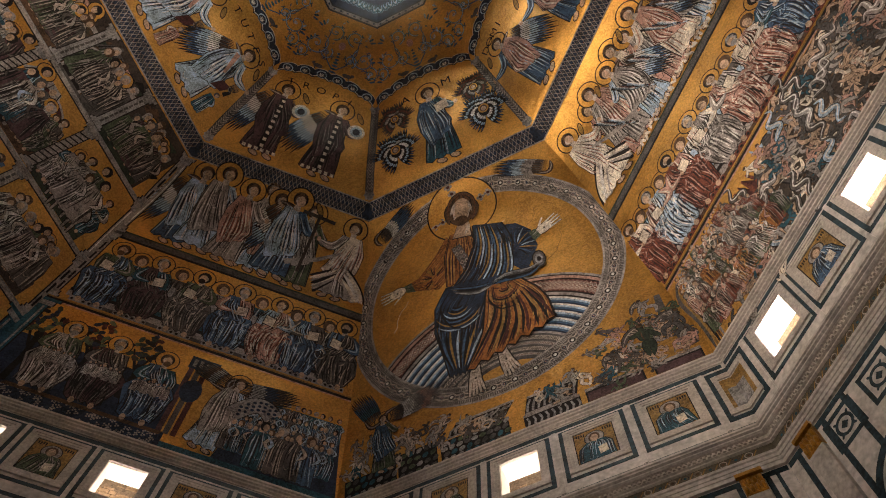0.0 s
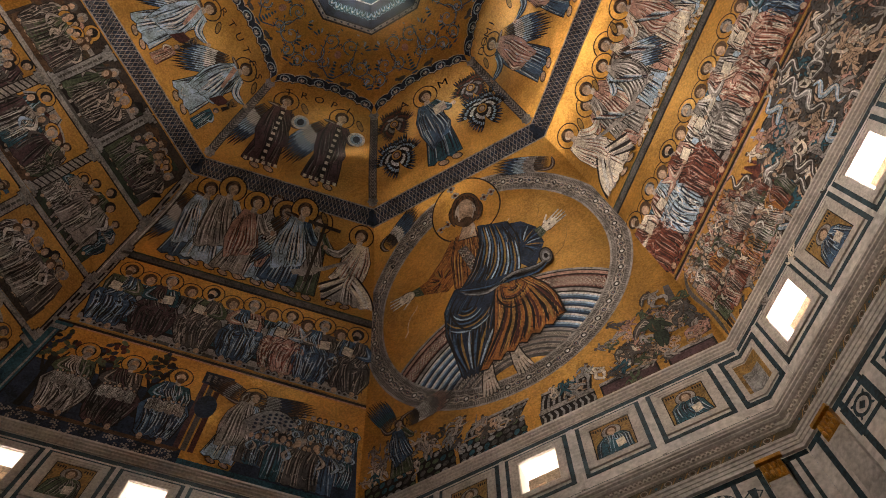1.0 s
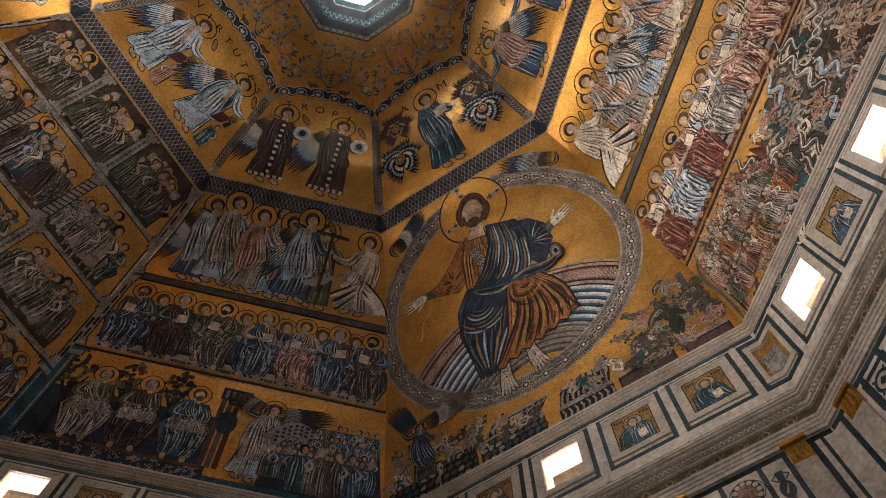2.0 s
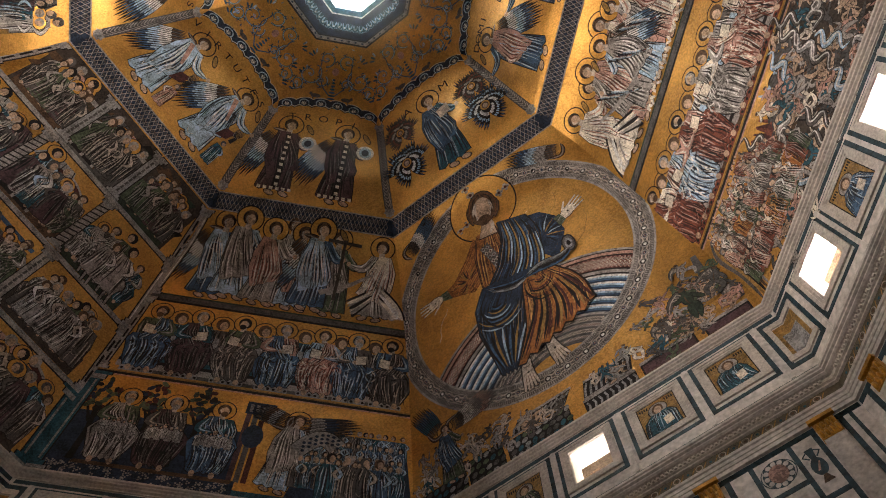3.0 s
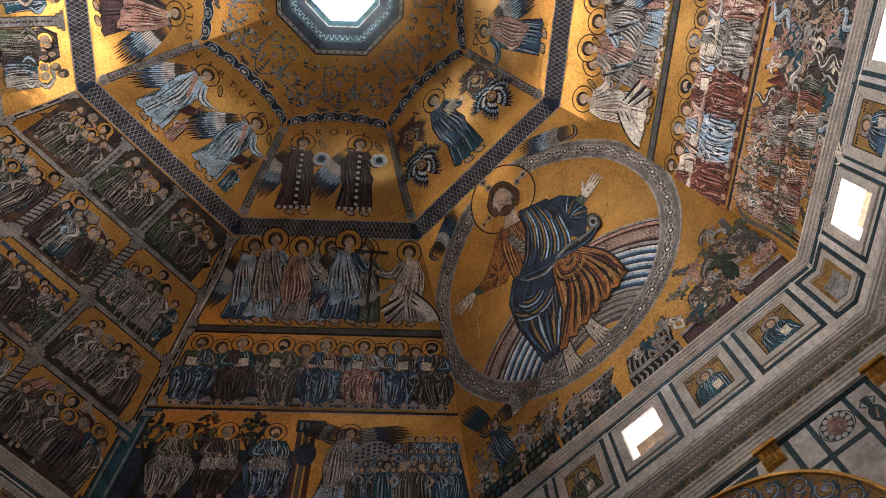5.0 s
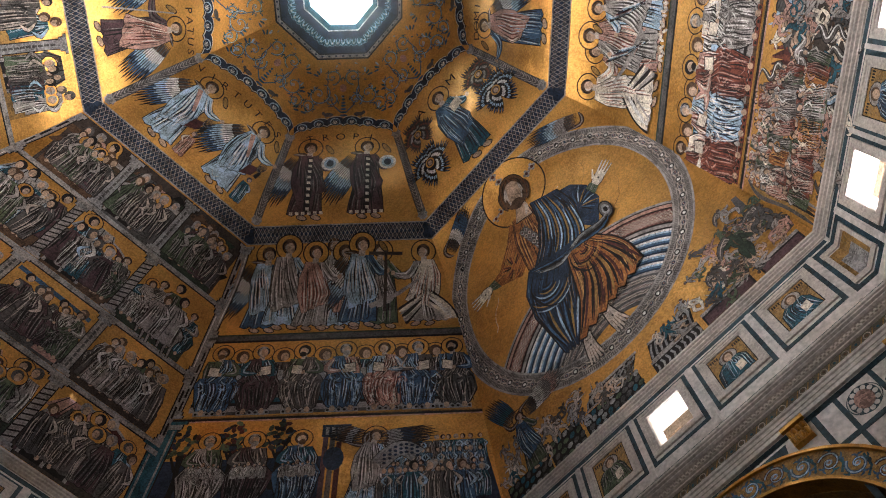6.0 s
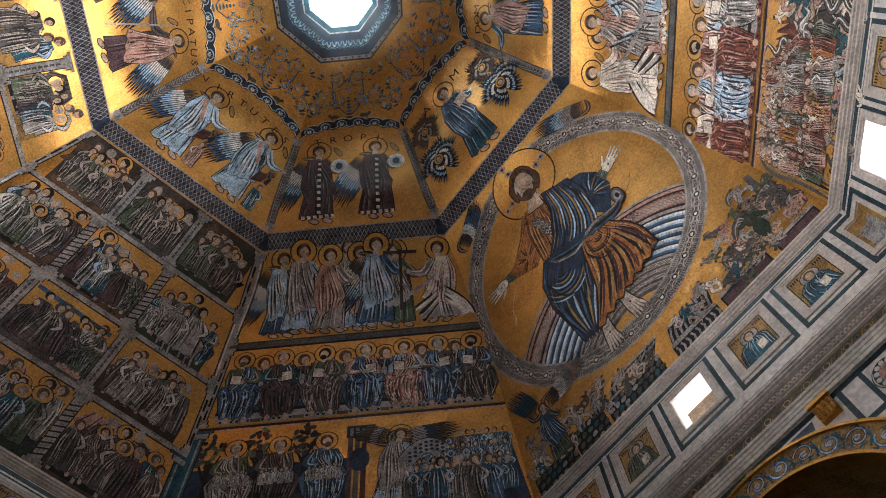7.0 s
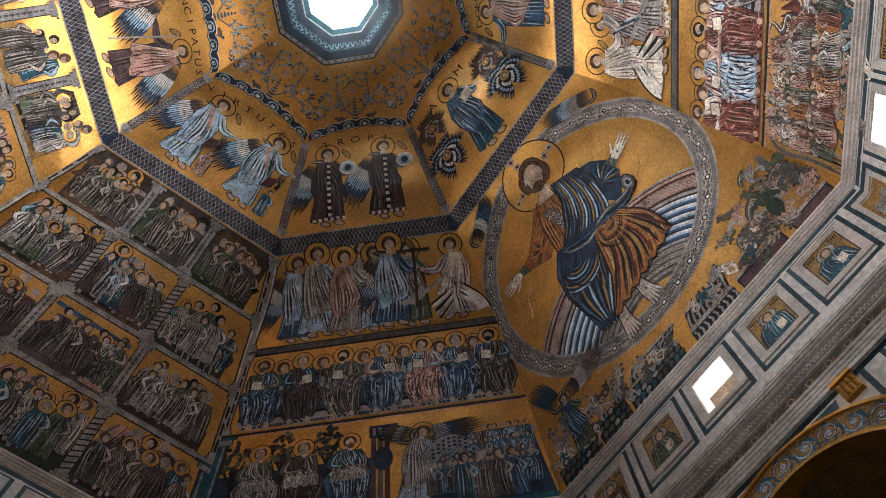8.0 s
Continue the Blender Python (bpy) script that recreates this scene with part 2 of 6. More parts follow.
def moulding(name, k, steps, mats, parent):
    """A run of moulding: steps of (proud, height) down the section, mitred at the corners."""
    bm = bmesh.new()
    rows = []
    for o, z in steps:
        rows.append([bm.verts.new(d * (12.6 - o) + Vector((0, 0, z + Z0))) for d in (rib_dir(k + 1), rib_dir(k))])
    for a, b in zip(rows, rows[1:]):
        bm.faces.new([a[0], a[1], b[1], b[0]])
    bmesh.ops.recalc_face_normals(bm, faces=bm.faces)
    return part(name, bm, mats, parent)


def attic(k):
    h = SIDE_LEN[k] / 2
    wins = [x for x, c in BOXES[k] if c == "w"]
    cuts = [-h, h] + [x + d for x in wins for d in (-WIN_W, WIN_W)]
    wall = mesh_ob("attic_wall_" + COMPASS[k], rect_wall(k, cuts, -3.6, 0.0, [(x - WIN_W, x + WIN_W, WIN_B, WIN_T) for x in wins], 0.55), None, ("marble",))
    tagged(wall, "pale marble attic wall with green stone inlay bands", "wall", "attic walls", "structure")
    # upper moulding under the mosaics
    moulding("top_moulding", k, [(0, .02), (.17, .02), (.17, -.05), (.13, -.07), (.13, -.12), (.08, -.14), (.08, -.19), (.03, -.22), (.03, -.27), (0, -.27)], "moulding", wall)
    part("inlay_band", slab(k, -h + .05, h - .05, -.45, -.31, .0, .006), "serpentine", wall)
    part("inlay_band", slab(k, -h + .05, h - .05, -2.98, -2.80, .0, .006), "serpentine", wall)
    xs = [x for x, _ in BOXES[k]]
    for x, c in BOXES[k]:
        lo = (x - .80)
        hi = (x + .80)
        part("inlay_frame", frame_bm(k, lo - .03, hi + .03, -2.47, -.52, .11, .0, .008), "serpentine", wall, "dark green serpentine inlay frame")
        for j, (e, w, o) in enumerate(((.72, .085, .05), (.635, .075, .034), (.56, .06, .02))):
            part("frame_step", frame_bm(k, x - e, x + e, -1.44 - e - .1, -1.44 + e + .1, w, .0, o), "moulding", wall)
    # marble uprights between the boxes
    for a, b in zip(xs, xs[1:]):
        part("upright", slab(k, (a + b) / 2 - .055, (a + b) / 2 + .055, -2.78, -.46, .0, .02), "marble", wall)
    for sgn in (-1, 1):
        e = xs[0] - .93 if sgn < 0 else xs[-1] + .93
        part("upright", slab(k, e - .05, e + .05, -2.78, -.46, 0, .02), "marble", wall)
        # half of the panel folded into the corner
        a, b = (-h, e - .08) if sgn < 0 else (e + .08, h)
        if b - a > .25:
            inner = .1
            edge = b - inner if sgn < 0 else a + inner
            a2, b2 = (a, edge) if sgn < 0 else (edge, b)
            part("inlay_frame", join([slab(k, a, b, -2.52, -2.38, 0, .008), slab(k, a, b, -.68, -.53, 0, .008), slab(k, *((b - .13, b) if sgn < 0 else (a, a + .13)), -2.38, -.68, 0, .008)]), "serpentine", wall)
            c0, c1 = (a, b2 - .13) if sgn < 0 else (a2 + .13, b)
            if c1 - c0 > .05:
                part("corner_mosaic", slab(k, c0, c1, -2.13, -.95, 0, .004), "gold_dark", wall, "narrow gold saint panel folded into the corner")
                w_ = c1 - c0
                part("corner_figure", slab(k, *((c0, c0 + w_ * .7) if sgn < 0 else (c1 - w_ * .7, c1)), -2.1, -1.35, .004, .007), "t_grey", wall)
            part("frame_step", join([slab(k, a2, b2, -2.32, -2.15, 0, .04), slab(k, a2, b2, -.92, -.75, 0, .04), slab(k, *((b2 - .12, b2 - .01) if sgn < 0 else (a2 + .01, a2 + .12)), -2.15, -.92, 0, .04)]), "moulding", wall)
    # main entablature
    ent = empty("entablature", (0, 0, 0), "carved marble entablature with dentils and a scrolled frieze", "cornice", "entablatures", "structure")
    moulding("cornice", k, [(0, -3.2), (.36, -3.3), (.36, -3.36), (.33, -3.38), (.33, -3.42), (.28, -3.44), (.28, -3.47), (.24, -3.50)], "marble_grey", ent)
    moulding("dentil_bed", k, [(.24, -3.50), (.17, -3.52), (.17, -3.60), (.13, -3.62), (.13, -3.66), (.08, -3.68)], "moulding", ent)
    moulding("frieze", k, [(.08, -3.68), (.08, -3.93)], "frieze", ent)
    moulding("architrave", k, [(.08, -3.93), (.13, -3.93), (.13, -4.0), (.10, -4.02), (.10, -4.1), (.08, -4.11), (.08, -4.19), (.06, -4.2), (.06, -4.3), (0.0, -4.31)], "marble_grey", ent)
    if k in (0, 7, 1):
        teeth = []
        n = int(SIDE_LEN[k] / .11)
        for i in range(n):
            x = -h + .3 + (2 * h - .6) * i / (n - 1)
            teeth.append(slab(k, x - .03, x + .03, -3.59, -3.53, .16, .215))
        tagged(part("dentils", join(teeth), "moulding", ent), kind="stuff")
        sh = Sheet(k)
        x, sgn = -h + .3, 1
        while x < h - .3:
            sh.ring(x, -3.805, .065, .085, "t_slate" if sgn > 0 else "t_bone", 36, 14)
            sh.disc(x, -3.805, .035, .035, "t_teal" if sgn > 0 else "t_brown", 36, 8)
            sh.strip([(x + .08, -3.88), (x + .13, -3.8), (x + .18, -3.73)], .025, .025, "gold_dark", 36)
            x, sgn = x + .26, -sgn
        part_ = sh.build("scroll_ornament", ent)
    return wall


ATTIC = [attic(k) for k in range(8)]

# windows: splayed plastered reveals, rubble beyond, added fill lamps behind
# fill lamp watts per side, boosted and aimed to brighten chosen vault parts
WIN_POWER = [600, 450, 300, 4300, 800, 260, 450, 5400]
WARM, COOL = (1.0, .93, .84), (.66, .85, 1.0)
AIM = {3: (7, -1.8, 5.4), 4: (0, 2.4, 7.6), 5: (1, 0.3, 9.2), 7: (3, -1.6, 11.0), 6: (3, -1.8, 10.5)}


def window(k, x):
    w = empty("window", (0, 0, 0), "small square attic window with sunlit plastered reveal", "window", "attic windows", "structure")
    a, b, t, l = x - WIN_W, x + WIN_W, WIN_T, WIN_B
    part("reveal", join([slab(k, a, a + .015, l + .015, t - .015, -.54, -.03), slab(k, b - .015, b, l + .015, t - .015, -.54, -.03), slab(k, a, b, t - .015, t, -.54, -.03), slab(k, a, b, l, l + .015, -.54, -.03)]), "plaster", w)
    rng = random.Random(k * 10 + int(x * 3))
    part("mortar_bed", slab(k, a - .5, b + .5, -.92, .42, -1.36, -1.27), "mortar", w)
    z, row_ = -.9, 0
    while z < .4:
        h_ = rng.uniform(.13, .2)
        x0 = a - .5 + .1 * (row_ % 2)
        while x0 < b + .35:
            w_ = rng.uniform(.18, .36)
            part("stone_block", slab(k, x0, x0 + w_ - .03, z + .012, z + h_ - .012, -1.27, -1.2 + rng.uniform(-.03, .02)), "rubble", w)
            x0 += w_
        z, row_ = z + h_, row_ + 1
    lamp = bpy.data.lights.new("window_fill_lamp", "AREA")
    lamp.shape = "RECTANGLE"
    lamp.size = lamp.size_y = 1.3 if k in (3, 7) else 1.8
    lamp.energy, lamp.color = WIN_POWER[k], WARM if k in (0, 1, 3, 6, 7) else COOL
    ob = new("window_fill_lamp", lamp)
    kk, tx, ts = AIM.get(k, ((k + 4) % 8, 0.0, 7.0))
    mid = surf(k, x, -1.44, -.3)
    way = (surf(kk, tx, ts) - mid).normalized()
    ob.matrix_world = look(mid - way * 2.2, mid)
    return w


for k in range(8):
    for x, c in BOXES[k]:
        if c == "w":
            window(k, x)

# lower walls, closed to the floor
ARCH = (0.15, -7.75, 2.66)      # centre across, centre height, radius of the chancel arch on the west side


def lower_wall(k):
    h = SIDE_LEN[k] / 2
    if k:
        bm = slab(k, -h, h, -18.7, -4.2, -.8, -.002)
    else:
        blocks = [slab(k, -h, ARCH[0] - ARCH[2], -18.7, -4.2, -.8, -.002), slab(k, ARCH[0] + ARCH[2], h, -18.7, -4.2, -.8, -.002)]
        n = 28
        for i in range(n):
            a, b = math.pi * (1 - i / n), math.pi * (1 - (i + 1) / n)
            bmx = bmesh.new()
            vs = []
            for o in (-.8, -.002):
                for x, z in ((ARCH[0] + ARCH[2] * math.cos(a), -4.2), (ARCH[0] + ARCH[2] * math.cos(b), -4.2),
                             (ARCH[0] + ARCH[2] * math.cos(b), ARCH[1] + ARCH[2] * math.sin(b)), (ARCH[0] + ARCH[2] * math.cos(a), ARCH[1] + ARCH[2] * math.sin(a))):
                    vs.append(bmx.verts.new(surf(k, x, z, o)))
            for f in ((3, 2, 1, 0), (4, 5, 6, 7), (0, 1, 5, 4), (1, 2, 6, 5), (2, 3, 7, 6), (3, 0, 4, 7)):
                bmx.faces.new([vs[i_] for i_ in f])
            bmesh.ops.recalc_face_normals(bmx, faces=bmx.faces)
            blocks.append(bmx)
        bm = join(blocks)
    return tagged(mesh_ob("wall_" + COMPASS[k], bm, None, ("marble",)), "white marble wall with dark green inlay", "wall", "lower walls", "structure")


LOWER = [lower_wall(k) for k in range(8)]
bm = bmesh.new()
vs = [bm.verts.new(rib_dir(i) * 13.4) for i in range(8)]
low = bmesh.ops.extrude_face_region(bm, geom=[bm.faces.new(vs)])
for v in low["geom"]:
    if isinstance(v, bmesh.types.BMVert):
        v.co.z -= .3
bmesh.ops.recalc_face_normals(bm, faces=bm.faces)
tagged(mesh_ob("floor", bm, None, ("paving",)), "worn grey inlaid marble floor", "floor", "", "structure")

# daylight through the lantern
lamp = bpy.data.lights.new("lantern_daylight", "AREA")
lamp.shape, lamp.size, lamp.energy, lamp.color = "DISK", 2.4, 1700, (.78, .92, 1.0)
ob = new("lantern_daylight", lamp)
ob.matrix_world = look((0, 0, Z0 + 19.2), (0, 0, 0))
bm = bmesh.new()
rings = []
for r, z in ((1.3, 17.1), (1.3, 19.4), (1.5, 19.4), (1.5, 17.1)):
    rings.append([bm.verts.new(rib_dir(i) * r + Vector((0, 0, z + Z0))) for i in range(8)])
for a, b in zip(rings, rings[1:]):
    for i in range(8):
        bm.faces.new([a[i], a[(i + 1) % 8], b[(i + 1) % 8], b[i]])
bmesh.ops.recalc_face_normals(bm, faces=bm.faces)
tagged(mesh_ob("lantern_shaft", bm, None, ("plaster",)), "pale octagonal lantern shaft open to the daylight", "lantern", "", "structure")

glow = bpy.data.materials.new("daylight_haze")
glow.use_nodes = True
gb = glow.node_tree.nodes["Principled BSDF"]
gb.inputs["Base Color"].default_value = (.8, .9, .95, 1)
gb.inputs["Emission Color"].default_value, gb.inputs["Emission Strength"].default_value = (.80, .96, 1.0, 1), 2.2
MATS["daylight_haze"] = glow
bm = bmesh.new()
bm.faces.new([bm.verts.new(rib_dir(i) * 1.29 + Vector((0, 0, 19.38 + Z0))) for i in range(8)])
tagged(mesh_ob("lantern_sky_backdrop", bm, None, ("daylight_haze",)), "bright hazy sky seen through the lantern", "sky", "", "structure")

# ---- mosaics: borders ----
S4A, S4B = s_of(9.93), s_of(10.36)      # lattice border
S5 = s_of(14.1)                         # scalloped border
S6, S7 = s_of(15.95), S_TOP


def lattice_border(k):
    sh = Sheet(k)
    n = 3
    for j in range(n):
        a, b = S4A + (S4B - S4A) * j / n, S4A + (S4B - S4A) * (j + 1) / n
        sh.add([(-half(k, a), a), (half(k, a), a), (half(k, b), b), (-half(k, b), b)], "t_dk_blue", 3)
    for s, w in ((S4A, .05), (S4B - .05, .05)):
        h0, h1 = half(k, s), half(k, s + w)
        sh.add([(-h0, s), (h0, s), (h1, s + w), (-h1, s + w)], "t_stone", 5)
    p, lo, hi = .15, S4A + .06, S4B - .06
    x = -half(k, hi) + .03
    while x + p < half(k, hi):
        ym = (lo + hi) / 2
        for a, b in ((lo, ym), (ym, hi)):
            sh.strip([(x, a), (x + p, b)], .02, .02, "t_stone", 4)
            sh.strip([(x + p, a), (x, b)], .02, .02, "t_stone", 5)
            sh.disc(x + p / 2, (a + b) / 2 + .055, .022, .03, "t_dk_red", 4, 4)
            sh.disc(x, (a + b) / 2, .035, .05, "t_slate", 4, 4)
        x += p
    return tagged(sh.build("lattice_border", VAULT[k]), "dark blue and grey lattice mosaic border")


def scallop_border(k):
    sh = Sheet(k)
    h = half(k, S5)
    n = 6
    w = 2 * h / n
    for i in range(n):
        x = -h + w * (i + .5)
        m = 8
        for j in range(m):
            a, b = j / m, (j + 1) / m
            def y(t, x0=x):
                xx = (x0 - w / 2 + w * t) / h
                return S5 + .12 - .34 * xx * xx + .10 * abs(math.sin(math.pi * t)) ** .6
            x0, x1 = x - w / 2 + w * a, x - w / 2 + w * b
            sh.add([(x0, y(a) - .22), (x1, y(b) - .22), (x1, y(b) - .18), (x0, y(a) - .18)], "t_ink", 4)
            sh.add([(x0, y(a) - .18), (x1, y(b) - .18), (x1, y(b) - .145), (x0, y(a) - .145)], "t_white", 5)
            sh.add([(x0, y(a) - .15), (x1, y(b) - .15), (x1, y(b) + .14), (x0, y(a) + .14)], "t_dk_blue", 4)
            sh.add([(x0, y(a) + .14), (x1, y(b) + .14), (x1, y(b) + .17), (x0, y(a) + .17)], "t_cream", 5)
        yc = S5 + .12 - .34 * (x / h) ** 2
        sh.disc(x, yc + .02, w * .32, .17, "t_lt_blue", 5, 12)
        sh.disc(x, yc + .0, w * .26, .14, "t_dk_blue", 6, 12)
        for q_ in range(5):
            a = radians(30 + 30 * q_)
            sh.spindle([(x, yc - .1), (x + w * .22 * math.cos(a), yc - .1 + .2 * math.sin(a))], .05, "t_white" if q_ % 2 else "t_grey", 7, 4)
    return tagged(sh.build("scallop_border", VAULT[k]), "scalloped blue and white shell border")


def scroll(sh, x, y, r, turn, hand_, mat, layer, n=26, loops=1.35):
    pts = []
    for i in range(n + 1):
        t = i / n
        a = turn + hand_ * loops * 2 * math.pi * t
        rr = r * (1 - .85 * t)
        pts.append((x + rr * math.cos(a), y + rr * math.sin(a)))
    sh.strip(pts, .075, .04, mat, layer)
    sh.strip(pts, .032, .016, "t_lt_blue", layer + 1)
    for i in (4, 8, 12, 16):
        a = turn + hand_ * loops * 2 * math.pi * i / n
        for q_ in (-1, 1):
            sh.spindle([pts[i], (pts[i][0] + .08 * math.cos(a + q_ * .3), pts[i][1] + .08 * math.sin(a + q_ * .3)), (pts[i][0] + .14 * math.cos(a + q_ * .9), pts[i][1] + .14 * math.sin(a + q_ * .9))], .045, "t_teal" if i % 8 else "t_blue", layer, 5)
    sh.disc(x, y, .07, .06, "t_lt_blue", layer + 1, 7)
    sh.disc(x, y, .035, .03, "t_rose", layer + 2, 6)


def scroll_zone(k):
    sh = Sheet(k)
    s0, s1 = S5 + .35, S6 - .1
    for sgn in (-1, 1):
        scroll(sh, sgn * 1.0, s0 + 1.0, .5, math.pi / 2 + sgn * .8, sgn, "t_blue", 2)
        scroll(sh, sgn * .42, s0 + 1.75, .36, -math.pi / 2, -sgn, "t_teal", 2)
        scroll(sh, sgn * 1.45, s0 + .55, .3, 2.0 * sgn, -sgn, "t_teal", 2)
        scroll(sh, sgn * .5, s0 + .75, .28, -1.0 * sgn, sgn, "t_blue", 2)
        sh.strip([(sgn * .12, s0 + .2), (sgn * .4, s0 + .5), (sgn * .65, s0 + 1.1), (sgn * .6, s0 + 1.6)], .05, .04, "t_blue", 2)
        sh.disc(sgn * .6, s0 + .1, .2, .09, "t_dk_grey", 2, 10)     # small beast under the vine
        sh.disc(sgn * .8, s0 + .17, .07, .07, "t_dk_grey", 2, 8)
        for q_ in (-.1, .1):
            sh.quad(sgn * .6 + q_ - .02, s0 - .08, sgn * .6 + q_ + .02, s0 + .06, "t_dk_grey", 2)
        # corner palmettes near the ribs
        for j in range(3):
            yy = s0 + .25 + j * .8
            hx = half(k, yy) - .16
            for q_ in range(3):
                sh.disc(sgn * (hx - .1 * q_), yy + .1 * q_, .13, .045, ("t_blue", "t_teal", "t_lt_blue")[q_], 2, 6, sgn * (.5 + .5 * q_))
    for j in range(7):
        sh.disc(0, s0 + .05 + j * .14, .16 - .018 * j, .05, "t_teal" if j % 2 else "t_blue", 2, 8)
    sh.disc(0, s0 + 1.25, .14, .18, "t_rose", 3, 10)
    rng = random.Random(50 + k)
    for _ in range(14):
        yy = s0 + rng.random() * (s1 - s0 - .2)
        xx = (rng.random() * 2 - 1) * (half(k, yy) - .3)
        sh.disc(xx, yy, .07, .028, rng.choice(("t_teal", "t_blue", "t_lt_blue", "t_blue", "t_lt_blue", "t_grey")), 1, 6, rng.random() * 3)
    return tagged(sh.build("scroll_mosaic", VAULT[k]), "blue vine scrolls on gold mosaic ground")


def lantern_ring(k):
    sh = Sheet(k)
    def band(a, b, mat, layer):
        sh.add([(-half(k, a), a), (half(k, a), a), (half(k, b), b), (-half(k, b), b)], mat, layer)
    band(S6 - .12, S6 - .04, "t_ink", 2)
    band(S6 - .04, S6 + .12, "t_stone", 2)
    band(S6 + .12, S6 + .18, "t_ink", 2)
    band(S6 + .18, S7 - .35, "t_dk_blue", 2)
    band(S7 - .35, S7 - .28, "t_white", 2)
    band(S7 - .28, S7, "t_teal", 2)
    n = 7
    for i in range(n):
        f = (i + .5) / n * 2 - 1
        y = (S6 + S7) / 2 - .1
        x = f * (half(k, y) - .02)
        for q_ in range(7):
            a = radians(90 + (q_ - 3) * 38)
            sh.spindle([(x, y - .22), (x + .1 * math.cos(a), y - .08 + .12 * math.sin(a)), (x + .15 * math.cos(a - .4 * (q_ - 3) / 3), y - .02 + .26 * math.sin(a))], .06, "t_teal" if q_ % 2 else "t_lt_blue", 3 + q_ % 2, 6, .6)
        sh.disc(x, y - .05, .03, .06, "t_white", 5, 6)
        x2 = f * (half(k, S6) - .02)
        sh.disc(x2, S6 + .04, .05, .05, "t_dk_blue", 3, 6)
    return tagged(sh.build("lantern_ring", VAULT[k]), "blue acanthus mosaic ring round the oculus")


def twisted_column(k, side):
    """Dark twisted colonnette on the rib of the angel tier, half on this side."""
    sh = Sheet(k)
    a, b = S4B + .05, S5 - .42
    n = 15
    for i in range(n):
        s0, s1 = a + (b - a) * i / n, a + (b - a) * (i + 1) / n
        x0, x1 = side * (half(k, s0)), side * (half(k, s1))
        w = .17
        sh.add([(x0, s0), (x0 - side * w, s0), (x1 - side * w, s1), (x1, s1)], "t_dk_grey" if 0 < i < n - 1 else "t_stone", 4)
        if 0 < i < n - 1:
            for q_ in (0, .5):
                sa = s0 + (s1 - s0) * q_
                xm = side * half(k, sa)
                sh.strip([(xm, sa), (xm - side * .08, sa + .05), (xm - side * w, sa + .16)], .035, .03, "t_stone", 5)
        else:
            sh.strip([(x0, (s0 + s1) / 2), (x0 - side * .24, (s0 + s1) / 2 + .06)], .2, .2, "t_grey", 5)
    return sh.build("twisted_colonnette", VAULT[k])


for k in range(8):
    lattice_border(k), scallop_border(k), scroll_zone(k), lantern_ring(k)
    for side_ in (-1, 1):
        twisted_column(k, side_)

# ---- mosaics: figures, as plain shapes ----
ROBES = {"blue": ("t_dk_blue", "t_blue", "t_lt_blue"), "red": ("t_dk_red", "t_red", "t_rose"), "white": ("t_slate", "t_stone", "t_white"),
         "rose": ("t_red", "t_rose", "t_cream"), "green": ("t_dk_green", "t_green", "t_stone"), "purple": ("t_ink", "t_purple", "t_slate"),
         "teal": ("t_dk_blue", "t_teal", "t_lt_blue"), "brown": ("t_earth", "t_slate", "t_bone"), "grey": ("t_ink", "t_dk_grey", "t_bone"),
         "orange": ("t_dk_red", "t_orange", "t_amber"), "deep": ("t_ink", "t_dk_blue", "t_blue"), "navy": ("t_ink", "t_blue", "t_lt_blue"), "pale": ("t_rose", "t_cream", "t_white"), "ltblue": ("t_dk_blue", "t_lt_blue", "t_white")}


